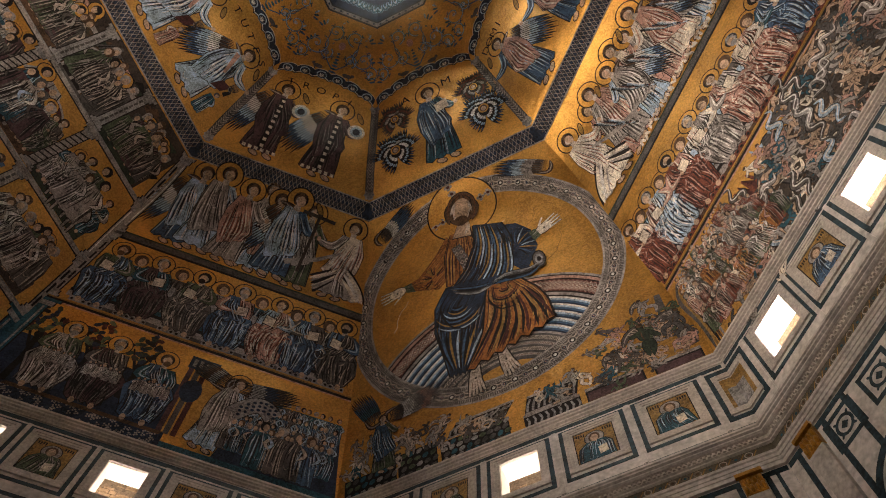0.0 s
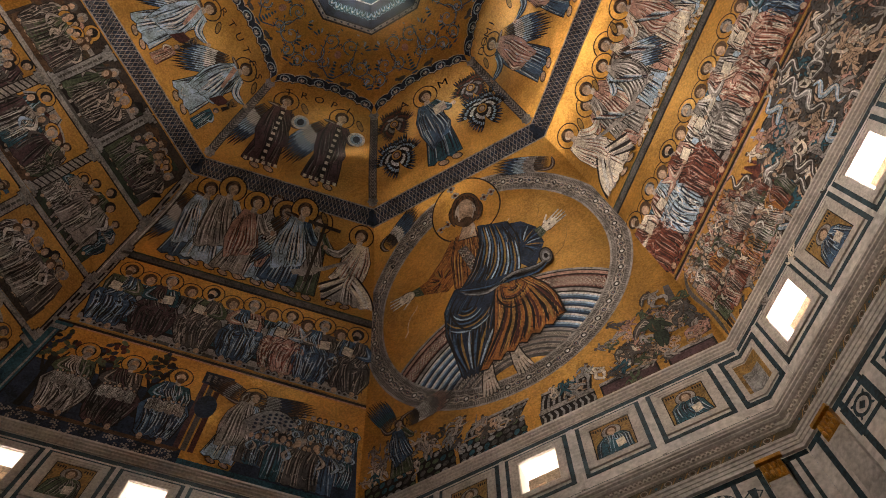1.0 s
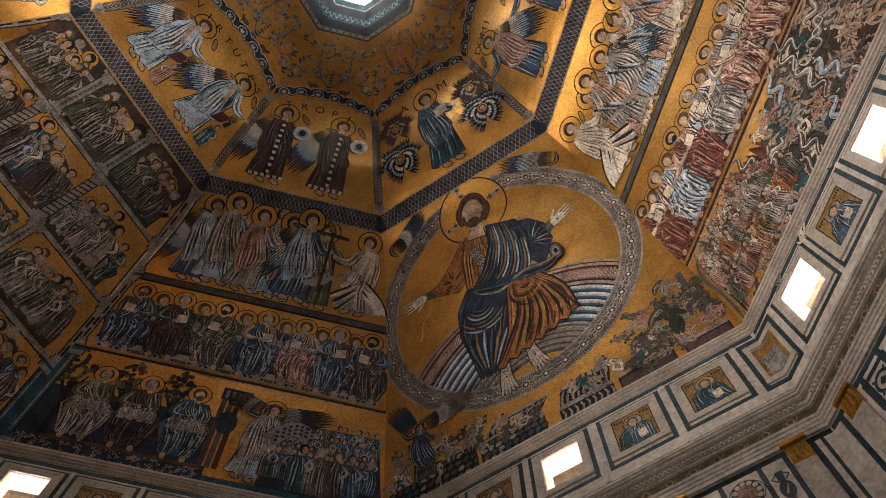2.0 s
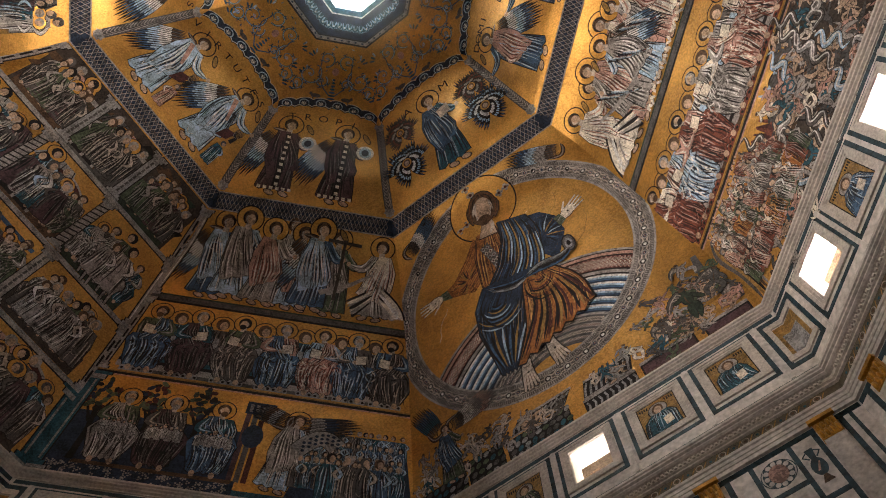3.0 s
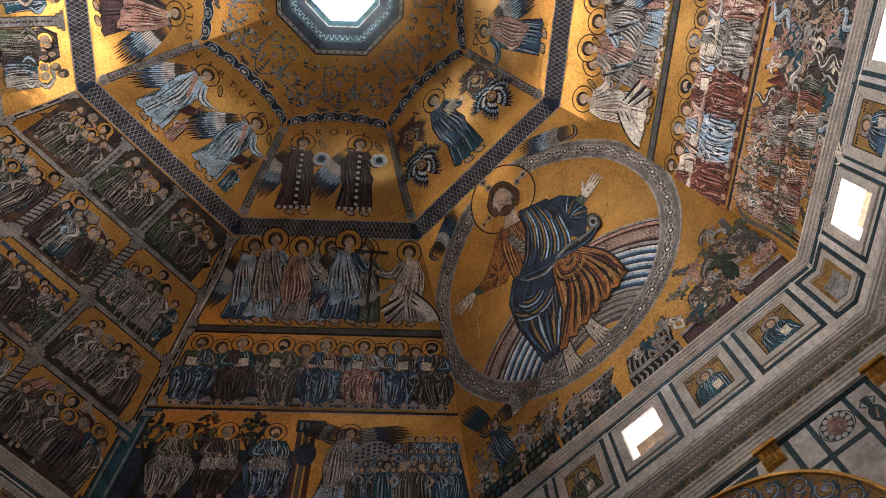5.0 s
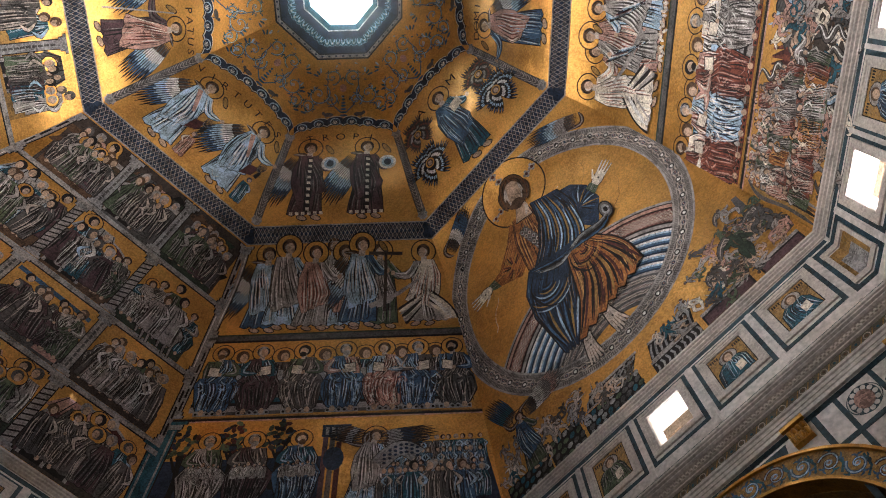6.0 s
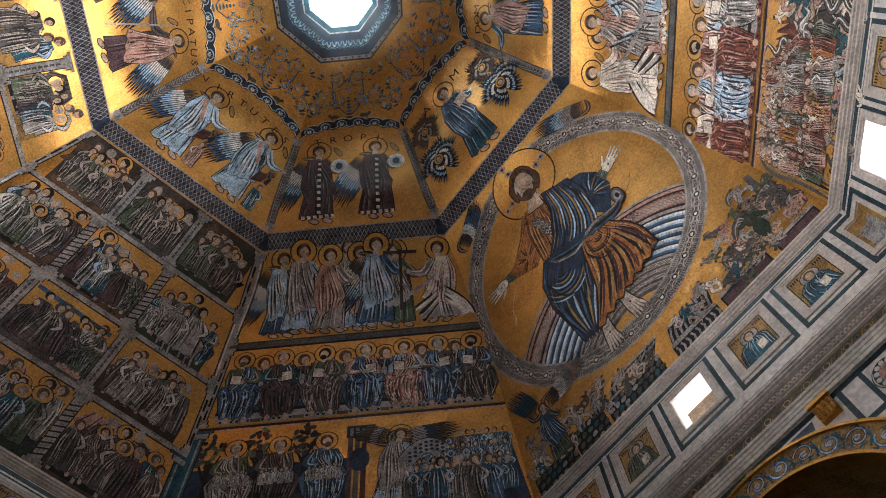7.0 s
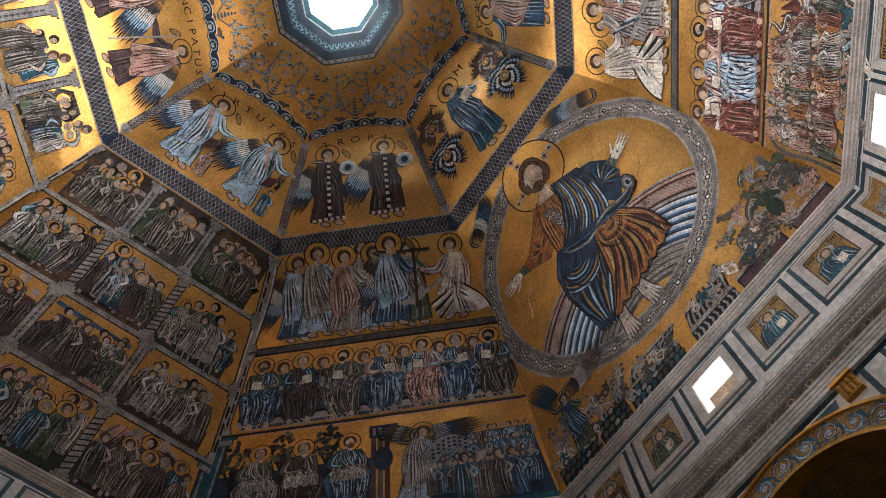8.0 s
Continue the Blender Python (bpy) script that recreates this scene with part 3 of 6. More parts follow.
class Fig:
    """Draws in a figure's own units (its height is 1, feet at 0) on a sheet."""

    def __init__(self, sh, x, y, h, flip=1, lean=0.0, base=6):
        self.sh, self.x, self.y, self.h, self.f, self.b = sh, x, y, h, flip, base
        self.c, self.s = math.cos(lean), math.sin(lean)

    def p(self, u, v):
        u *= self.f
        return (self.x + self.h * (u * self.c - v * self.s), self.y + self.h * (u * self.s + v * self.c))

    def poly(self, pts, mat, layer):
        self.sh.add([self.p(*q_) for q_ in pts], mat, self.b + layer)

    def strip(self, pts, w0, w1, mat, layer):
        self.sh.strip([self.p(*q_) for q_ in pts], w0 * self.h, w1 * self.h, mat, self.b + layer)

    def spindle(self, pts, w, mat, layer, m=8, full=.5):
        self.sh.spindle([self.p(*q_) for q_ in pts], w * self.h, mat, self.b + layer, m, full)

    def disc(self, u, v, ru, rv, mat, layer, n=12, turn=0.0):
        x, y = self.p(u, v)
        self.sh.disc(x, y, ru * self.h, rv * self.h, mat, self.b + layer, n, turn * self.f)

    def drape(self, edge_l, edge_r, robe, layer, folds=7, rng=random, light=.5, lines=None):
        """Cloth between two edge lines, with light and dark folds and thin drawn lines running down it."""
        d, m, l = ROBES[robe]
        span = abs(edge_r[0][0] - edge_l[0][0]) + abs(edge_r[-1][0] - edge_l[-1][0])
        def wavy(e, ph):
            out, n = [], 4 * (len(e) - 1)
            for i in range(n + 1):
                t = i / 4
                a = min(int(t), len(e) - 2)
                f = t - a
                out.append((e[a][0] + (e[a + 1][0] - e[a][0]) * f + .018 * span * math.sin(ph + 2.1 * t), e[a][1] + (e[a + 1][1] - e[a][1]) * f))
            return out
        el, er = wavy(edge_l, rng.random() * 6), wavy(edge_r, rng.random() * 6)
        n = len(el)
        # scalloped hem
        hem = []
        hn = max(4, folds)
        for i in range(1, hn):
            f = i / hn
            hem.append((el[-1][0] + (er[-1][0] - el[-1][0]) * f, el[-1][1] + (er[-1][1] - el[-1][1]) * f + .03 * span * (-1 if i % 2 else .6)))
        out = .017 * span
        self.poly([(u - out, v) for u, v in el] + [(u, v - out) for u, v in hem] + [(u + out, v) for u, v in reversed(er)], "t_ink", layer)
        self.poly(list(el) + hem + list(reversed(er)), m, layer + 1)
        bow = rng.uniform(-.16, .16)
        def run(f, g, a, b):
            """A line down the cloth, swaying with its fellows."""
            cnt = max(4, min(7, b - a))
            out_ = []
            for q_ in range(cnt):
                r_ = a + (b - 1 - a) * q_ / (cnt - 1)
                i_ = min(int(r_), n - 2)
                e_ = r_ - i_
                L = [el[i_][c_] + (el[i_ + 1][c_] - el[i_][c_]) * e_ for c_ in (0, 1)]
                R = [er[i_][c_] + (er[i_ + 1][c_] - er[i_][c_]) * e_ for c_ in (0, 1)]
                t = min(.97, max(.03, f + (g - f) * r_ / n + bow * math.sin(math.pi * r_ / n)))
                out_.append((L[0] + (R[0] - L[0]) * t, L[1] + (R[1] - L[1]) * t))
            return out_
        folds = int(folds * 1.5)
        wid = span / 2 / folds
        fan = rng.uniform(.55, .9)
        for i in range(folds):       # broad soft folds, a light one beside a dark one
            f = (i + .5 + (rng.random() - .5) * .4) / folds
            g = .5 + (f - .5) / fan * .9
            a = rng.randrange(0, max(1, n // 2))
            b = min(n, a + rng.randrange(max(3, n // 2), n + 1))
            w = wid * (.5 + .3 * rng.random())
            self.spindle(run(f, g, a, b), w, d, layer + 2, 7, .6)
            self.spindle(run(f - .1 / folds, g - .14 / folds, a, b), w * .3, "t_ink", layer + 3, 7, .6)
            if rng.random() < light + .3:
                self.spindle(run(f + .5 / folds, g + .5 / folds, a, b), w * .75, l, layer + 2, 7, .65)
                self.spindle(run(f + .55 / folds, g + .55 / folds, a, b), w * .25, "t_white" if l in ("t_lt_blue", "t_white", "t_cream", "t_grey") else "gold_dark" if l == "t_blue" else "gold_light" if l == "t_amber" else "t_stone", layer + 3, 6, .6)
        for i in range(folds + 4 if lines is None else lines):      # drawn lines and fine lights
            f = rng.random() * .94 + .03
            a = rng.randrange(0, max(1, n - 3))
            b = min(n, a + rng.randrange(3, n + 1))
            self.spindle(run(f, .5 + (f - .5) / fan * .9 + (rng.random() - .5) * .12, a, b), wid * (.36 if i % 2 else .26), "t_ink" if i % 5 < 3 else l, layer + 4, 6)
        for i in range(folds // 2):      # hooked folds across
            r_ = rng.randrange(1, n - 1)
            f, w = rng.uniform(.1, .6), rng.uniform(.18, .32)
            L, R = el[r_], er[r_]
            def at(t, dy):
                return (L[0] + (R[0] - L[0]) * t, L[1] + (R[1] - L[1]) * t - dy * span)
            self.spindle([at(f, 0), at(f + w * .5, .11), at(f + w, .02)], wid * .24, l if i % 2 else "t_ink", layer + 4, 6)

    def halo(self, u, v, r=.115):
        self.sh.piece = "halo"
        self.disc(u, v, r * 1.1, r * 1.1, "t_ink", 0, 22)
        self.disc(u, v, r * 1.0, r * 1.0, "gold", 1, 22)

    def head(self, u, v, hair="t_brown", r=.058, halo=True, tilt=0.15, beard=False):
        if halo:
            self.halo(u, v)
        self.sh.piece = "head"
        self.strip([(u, v - r * .6), (u - .004, v - r * 1.9)], r * .85, r * 1.1, "t_bone", 7)
        self.disc(u, v + .008, r * 1.16, r * 1.26, "t_ink", 2, 14)
        self.disc(u - .004, v + .012, r * 1.08, r * 1.16, hair, 8, 14)
        for q_ in (-1, 1):
            self.spindle([(u + q_ * r * .3, v + r * 1.1), (u + q_ * r * .95, v + r * .4), (u + q_ * r * .85, v - r * .7)], r * .22, "t_ink", 9, 6)
        self.disc(u + .012, v - .010, r * .66, r * .93, "t_skin", 10, 12, tilt)
        self.spindle([(u + .012 - r * .5, v + r * .5), (u + .006 - r * .62, v - r * .1), (u + .012 - r * .3, v - r * .95)], r * .34, "t_bone", 11, 6)
        if beard:
            self.disc(u + .014, v - .05, r * .62, r * .62, hair, 12, 10)


    def wing(self, u, v, length, angle, spread=.32, rows=9, tones=("t_ink", "t_lt_blue", "t_dk_blue", "t_white"), layer=2):
        """Long banded feathers fanned from the shoulder under a rounded upper wing."""
        self.sh.piece = "wing"
        rows += 4
        ca, sa = math.cos(angle), math.sin(angle)
        for i in range(rows):
            t = i / (rows - 1)
            a = angle + (.5 - t) * spread * .75
            ln = length * (.62 + .38 * math.sin(math.pi * (.25 + .6 * t)) + .06 * (i % 2))
            o = (.5 - t) * .19
            u0, v0 = u - sa * o, v + ca * o
            bend = .10 * (t - .3)
            def at(f):
                return (u0 + f * ln * math.cos(a) - bend * f * f * math.sin(a), v0 + f * ln * math.sin(a) + bend * f * f * math.cos(a))
            self.spindle([at(0), at(.5), at(1)], .028, tones[0], layer, 7, .5)
            self.strip([at(.08), at(.26)], .010, .011, "t_brown" if i % 2 else "t_slate", layer + 1)
            self.strip([at(.27), at(.48)], .013, .014, tones[3], layer + 1)
            self.strip([at(.48), at(.66)], .014, .013, tones[1], layer + 1)
            self.strip([at(.66), at(.84)], .013, .007, "t_blue" if tones[2] == "t_dk_blue" else tones[2], layer + 1)
        top = [(u - .02 * ca + .10 * sa, v - .02 * sa - .10 * ca), (u - .06 * ca, v - .06 * sa), (u - .02 * ca - .10 * sa, v - .02 * sa + .10 * ca), (u + .16 * ca - .12 * sa, v + .16 * sa + .12 * ca)]
        self.spindle(top, .075, tones[0], layer + 2, 10)
        self.spindle(top, .055, "t_brown", layer + 3, 10)
        self.spindle(top, .018, "t_stone", layer + 4, 10)
        self.sh.piece = "robe"


def standing(sh, x, y, h, robe, under, rng, flip=1, lean=0.0, halo=True, wings=0, stole=False, hair="t_brown", base=6, beard=False, arm=.3):
    g = Fig(sh, x, y, h, flip, lean, base)
    sh.piece = "robe"
    if wings:
        g.wing(-.09, .74, .62, math.radians(239), .42)
        g.disc(.19, .86, .075, .03, "t_ink", 2, 10, -1.0)
        g.disc(.19, .86, .062, .022, "gold_dark", 3, 10, -1.0)
    sw = .02 * (rng.random() - .5)
    g.drape([(-.09, .78), (-.13, .6), (-.12, .35), (-.17 + sw, .07)], [(.09, .78), (.12, .6), (.13, .35), (.15 + sw, .06)], under, 3, 7, rng)
    sh.piece = "mantle"
    g.drape([(-.1, .79), (-.15, .62), (-.15, .42), (-.1, .2)], [(.02, .79), (.09, .6), (.15, .42), (.1 + .1 * rng.random(), .32)], robe, 6, 6, rng)
    if stole:
        sh.piece = "stole"
        g.strip([(0, .76), (.02, .5), (0, .08)], .05, .06, "t_ink", 10)
        for i in range(9):
            g.disc(.01, .72 - i * .075, .022, .026, "t_cream", 11, 4, .78)
        for i in range(6):
            g.disc(-.14 + i * .056, .075, .022, .024, "t_cream", 11, 4, .78)
    # arms
    sh.piece = "arm"
    bent = [(.07, .76), (.16, .62), (.06 + arm * .5, .55 + arm * .2)]
    g.spindle(bent, .10, "t_ink", 8, 8, .55)
    g.spindle(bent, .085, ROBES[under][1], 9, 8, .55)
    for q_ in (-.018, .0, .02):
        g.spindle([(a_ + q_, b_ + q_) for a_, b_ in bent], .014, ROBES[under][2] if q_ else ROBES[under][0], 10, 6)
    g.disc(.08 + arm * .5, .56 + arm * .2, .022, .03, "t_skin", 11, 8)
    sh.piece = "foot"
    for u in (-.06, .07):
        g.disc(u + .02, .03, .045, .022, "t_skin", 9, 8, -.3)
        g.disc(u + .02, .03, .055, .03, "t_ink", 2, 8, -.3)
    g.head(0, .88, hair, halo=halo, beard=beard)
    return g


def seated(sh, x, y, h, robe, under, rng, flip=1, halo=True, hair="t_brown", book=True, beard=False, base=6):
    g = Fig(sh, x, y, h, flip, 0, base)
    sh.piece = "robe"
    g.drape([(-.13, .74), (-.19, .6), (-.17, .42)], [(.13, .74), (.18, .6), (.17, .42)], under, 3, 6, rng)
    g.drape([(-.18, .5), (-.25, .38), (-.22, .2), (-.17, .05)], [(.18, .5), (.25, .4), (.2, .2), (.14, .04)], robe, 5, 9, rng)
    sh.piece = "mantle"
    g.drape([(-.13, .75), (-.18, .62), (-.1, .42)], [(-.02, .76), (.02, .6), (.14, .44)], robe, 8, 5, rng)
    for kx in (.11, -.12):
        for q_ in range(7):
            a = radians(160 - 40 * q_)
            g.spindle([(kx + .03 * math.cos(a), .38 + .03 * math.sin(a)), (kx + .07 * math.cos(a - .15), .38 + .08 * math.sin(a - .15)), (kx + .1 * math.cos(a), .38 + .12 * math.sin(a))], .016, ROBES[robe][2 if q_ % 2 else 0], 10, 5)
        for q_ in range(4):
            g.spindle([(kx - .07 + .03 * q_, .32), (kx - .06 + .035 * q_, .18), (kx - .08 + .045 * q_, .05)], .015, (ROBES[robe][0], "t_ink", ROBES[robe][2])[q_ % 3], 9, 6, .6)
    if book:
        sh.piece = "book"
        g.poly([(.0, .5), (.13, .52), (.12, .66), (-.01, .64)], "t_ink", 11)
        g.poly([(.01, .51), (.12, .53), (.11, .65), (0, .63)], "t_cream", 12)
    sh.piece = "arm"
    g.spindle([(-.12, .73), (-.2, .57), (-.03, .54)], .1, "t_ink", 11, 8)
    g.spindle([(-.12, .73), (-.2, .57), (-.03, .54)], .08, ROBES[under][1], 12, 8)
    g.spindle([(-.12, .72), (-.18, .57), (-.05, .55)], .02, ROBES[under][2], 13, 8)
    g.disc(-.01, .54, .024, .03, "t_skin", 12, 8)
    for u in (-.1, .09):
        g.disc(u, .02, .03, .04, "t_skin", 9, 8)
    g.head(0, .85, hair, r=.062, halo=halo, beard=beard)
    return g


def bust(sh, x, y, h, robe, rng, base=6):
    g = Fig(sh, x, y, h, 1, 0, base)
    g.drape([(-.2, .62), (-.34, .45), (-.4, .0)], [(.2, .62), (.34, .45), (.4, .0)], robe, 3, 9, rng)
    sh.piece = "halo"
    g.disc(0, .74, .23, .23, "t_ink", 0, 20)
    g.disc(0, .74, .21, .21, "t_stone", 1, 20)
    sh.piece = "head"
    g.disc(0, .75, .13, .16, "t_brown", 5, 12)
    g.disc(0, .72, .09, .13, "t_skin", 6, 12)
    sh.piece = "book"
    g.poly([(.05, .1), (.24, .14), (.22, .4), (.03, .36)], "t_cream", 8)


def small(sh, x, y, h, robe, rng, halo=False, lean=0.0, base=6, hair=None):
    """A small figure of a crowd."""
    g = Fig(sh, x, y, h, 1 if rng.random() < .5 else -1, lean, base)
    sh.piece = "robe"
    g.drape([(-.12, .74), (-.17, .5), (-.16, .05)], [(.1, .74), (.17, .5), (.18, .04)], robe, 2, 5, rng)
    g.spindle([(.08, .72), (.2, .57), (.1, .44)], .09, "t_ink", 6, 6)
    g.spindle([(.08, .72), (.2, .57), (.1, .44)], .06, ROBES[robe][2], 7, 6)
    sh.piece = "head"
    if halo:
        g.disc(0, .86, .15, .15, "t_ink", 0, 16)
        g.disc(0, .86, .135, .135, "gold", 1, 16)
    g.disc(0, .87, .082, .1, hair or rng.choice(("t_brown", "t_dk_grey", "t_ink", "t_stone")), 6, 10)
    g.disc(.02, .85, .05, .075, "t_skin", 7, 9)


def bare(sh, x, y, h, rng, turn, tone="t_skin", base=8):
    """A small unclothed figure tumbling, as plain limbs."""
    g = Fig(sh, x, y, h, 1 if rng.random() < .5 else -1, turn, base)
    bend, kick = rng.uniform(-.25, .25), rng.uniform(-.12, .2)
    for grow, mt, ly in ((.035, "t_ink", 0), (0, tone, 1)):
        g.spindle([(0, .84), (bend * .3, .62), (bend * .2, .40)], .24 + grow, mt, ly, 6, .4)
        g.spindle([(bend * .2, .50), (-.13 - kick, .28), (-.04 + bend, -.02)], .15 + grow, mt, ly, 7, .35)
        g.spindle([(bend * .2, .50), (.17 + kick, .30), (.2 - bend, .0)], .15 + grow, mt, ly, 7, .35)
        g.spindle([(.03, .78), (.22, .62 + bend), (.33, .82 - bend)], .095 + grow, mt, ly, 6, .35)
        g.spindle([(-.03, .78), (-.22, .6 - bend), (-.3, .42)], .095 + grow, mt, ly, 6, .35)
        g.disc(0, .9, .065 + grow / 2, .085 + grow / 2, mt, ly, 9)
    g.disc(0, .935, .068, .055, "t_brown", 2, 8)
    g.spindle([(.03, .76), (.03 + bend * .3, .6), (.02 + bend * .2, .46)], .03, "t_brown", 2, 5)


def register(k, label):
    return empty("mosaic_register", (0, 0, 0), label, "mosaic", "mosaic registers")


def put(reg, sh, name, label=""):
    ob = sh.build(name, reg, 0.2, 0.0011)
    if label:
        ob["label"] = label
    return ob


def ledge(k, reg, s, tones=("t_stone", "t_dk_blue", "t_ink"), widths=(.07, .16, .05)):
    sh = Sheet(k)
    y = s - sum(widths) / 2
    for w, m in zip(widths, tones):
        a, b = half(k, y), half(k, y + w)
        sh.add([(-a, y), (a, y), (b, y + w), (-b, y + w)], m, 2)
        y += w
    return put(reg, sh, "ledge")


def rib_column(k, reg, side, s0, s1, w, tone="t_stone", pattern=False):
    """A column of light mosaic drawn along the rib, with base and capital."""
    sh = Sheet(k)
    n = 8
    def q_(s, d):
        return (side * (half(k, s) - d), s)
    for a, b, ww, m, ly in ((s0 + .25, s1 - .3, w, tone, 40), (s0, s0 + .1, w * 1.7, "t_grey", 41), (s0 + .1, s0 + .25, w * 1.35, tone, 42), (s1 - .3, s1 - .12, w * 1.35, "t_grey", 41), (s1 - .12, s1, w * 1.7, tone, 42)):
        sh.add([q_(a, 0), q_(a, ww), q_(b, ww), q_(b, 0)], m, ly)
        sh.add([q_(a, 0), q_(a, ww + .04), q_(b, ww + .04), q_(b, 0)], "t_ink", ly - 3)
    if pattern:
        m = max(2, int((s1 - s0 - .6) / .5))
        for i in range(m):
            a = s0 + .3 + (s1 - s0 - .65) * i / m
            b = a + (s1 - s0 - .65) / m * .72
            sh.add([q_(a, .05), q_(a, w * .72), q_(b, w * .72), q_(b, .05)], "t_ink", 44)
    else:
        sh.strip([q_(s0 + .3, w * .7), q_(s1 - .35, w * .7)], w * .2, w * .2, "t_white" if tone == "t_stone" else "t_grey", 44)
    return put(reg, sh, "mosaic_column")


def column_at(k, reg, x, s0, s1, w, tone="t_stone", twist=False):
    sh = Sheet(k)
    for a, b, ww, m, ly in ((s0 + .2, s1 - .25, w, tone, 44), (s0, s0 + .1, w * 2, tone, 45), (s0 + .1, s0 + .2, w * 1.5, "t_grey", 46), (s1 - .25, s1 - .1, w * 1.5, "t_grey", 45), (s1 - .1, s1, w * 2.1, tone, 46)):
        sh.quad(x - ww / 2 - .03, a, x + ww / 2 + .03, b, "t_ink", ly - 4)
        sh.quad(x - ww / 2, a, x + ww / 2, b, m, ly)
    i, y = 0, s0 + .25
    while y < s1 - .4:
        if twist:
            sh.strip([(x - w / 2, y), (x + w / 2, y + .14)], .05, .05, "t_ink", 48)
        else:
            sh.quad(x - w * .12, y, x + w * .12, y + .16, "t_dk_grey", 48)
        y += .2
    return put(reg, sh, "mosaic_column")


def letters(k, reg, text, x0, x1, y, size, sag=0.0):
    """Dark capitals spaced along a line under the scalloped border."""
    n = len(text)
    for i, ch in enumerate(text):
        if ch == " ":
            continue
        cu = bpy.data.curves.new("letter", "FONT")
        cu.body, cu.size, cu.align_x = ch, size, "CENTER"
        tmp = new("letter_tmp", cu)
        me = bpy.data.meshes.new_from_object(tmp.evaluated_get(bpy.context.evaluated_depsgraph_get()))
        bpy.data.objects.remove(tmp)
        bpy.data.curves.remove(cu)
        bm = bmesh.new()
        bm.from_mesh(me)
        bpy.data.meshes.remove(me)
        t = (i + .5) / n * 2 - 1
        cx, tilt = x0 + (x1 - x0) * (i + .5) / n, -sag * 2.2 * t
        for v in bm.verts:
            u, w = v.co.x * 1.15, v.co.y
            v.co = surf(k, cx + u * math.cos(tilt) - w * math.sin(tilt), y - sag * t * t + u * math.sin(tilt) + w * math.cos(tilt), .03)
        part("letter", bm, "t_ink", reg)


def seraph(sh, x, y, r, tone, rng, base=4):
    """Six curved wings of barred feathers about a small head."""
    dark, mid = ("t_earth", "t_dk_grey") if tone == "t_dk_red" else ("t_ink", "t_blue")
    for i, (a, side) in enumerate(((62, 1), (118, -1), (5, 1), (175, -1), (-62, 1), (-118, -1))):
        a = radians(a + rng.uniform(-6, 6))
        sh.piece = "wing"
        for j in range(9):
            t = j / 8
            b = a + side * (t - .35) * .95
            ln = r * (1.12 - .42 * t + .05 * (j % 2))
            line = [(x + f * ln * math.cos(b + side * .4 * (f - .5)), y + f * ln * math.sin(b + side * .4 * (f - .5))) for f in (.1, .45, .75, 1.0)]
            sh.spindle(line, .115 * r, dark, base + i, 7, .5)
            cur = sh.curve(line, 8)
            sh.strip(cur[2:4], .05 * r, .055 * r, "t_stone" if tone == "t_dk_red" else "t_white", base + i + 1)
            sh.strip(cur[4:6], .055 * r, .05 * r, "t_red" if tone == "t_dk_red" else "t_lt_blue", base + i + 1)
            sh.strip(cur[6:8], .04 * r, .02 * r, mid, base + i + 1)
    sh.piece = "halo"
    sh.disc(x, y, r * .24, r * .26, "t_ink", base + 13, 16)
    sh.disc(x, y, r * .21, r * .23, "gold", base + 14, 16)
    sh.piece = "head"
    sh.disc(x, y, r * .15, r * .18, "t_brown", base + 15, 10)
    sh.disc(x, y - .02, r * .1, r * .13, "t_skin", base + 16, 10)


# ---- angel tier, eight sides ----
def angel(k, reg, x, h, robe, under, seed, flip=1, wings=1, stole=False, lean=0.0, y=None, base=3, name="mosaic_angel", arm=.3, hair="t_brown"):
    sh = Sheet(k)
    g = standing(sh, x, S4B + .15 if y is None else y, h, robe, under, random.Random(seed), flip, lean, True, wings, stole, hair, base, False, arm)
    return sh, g


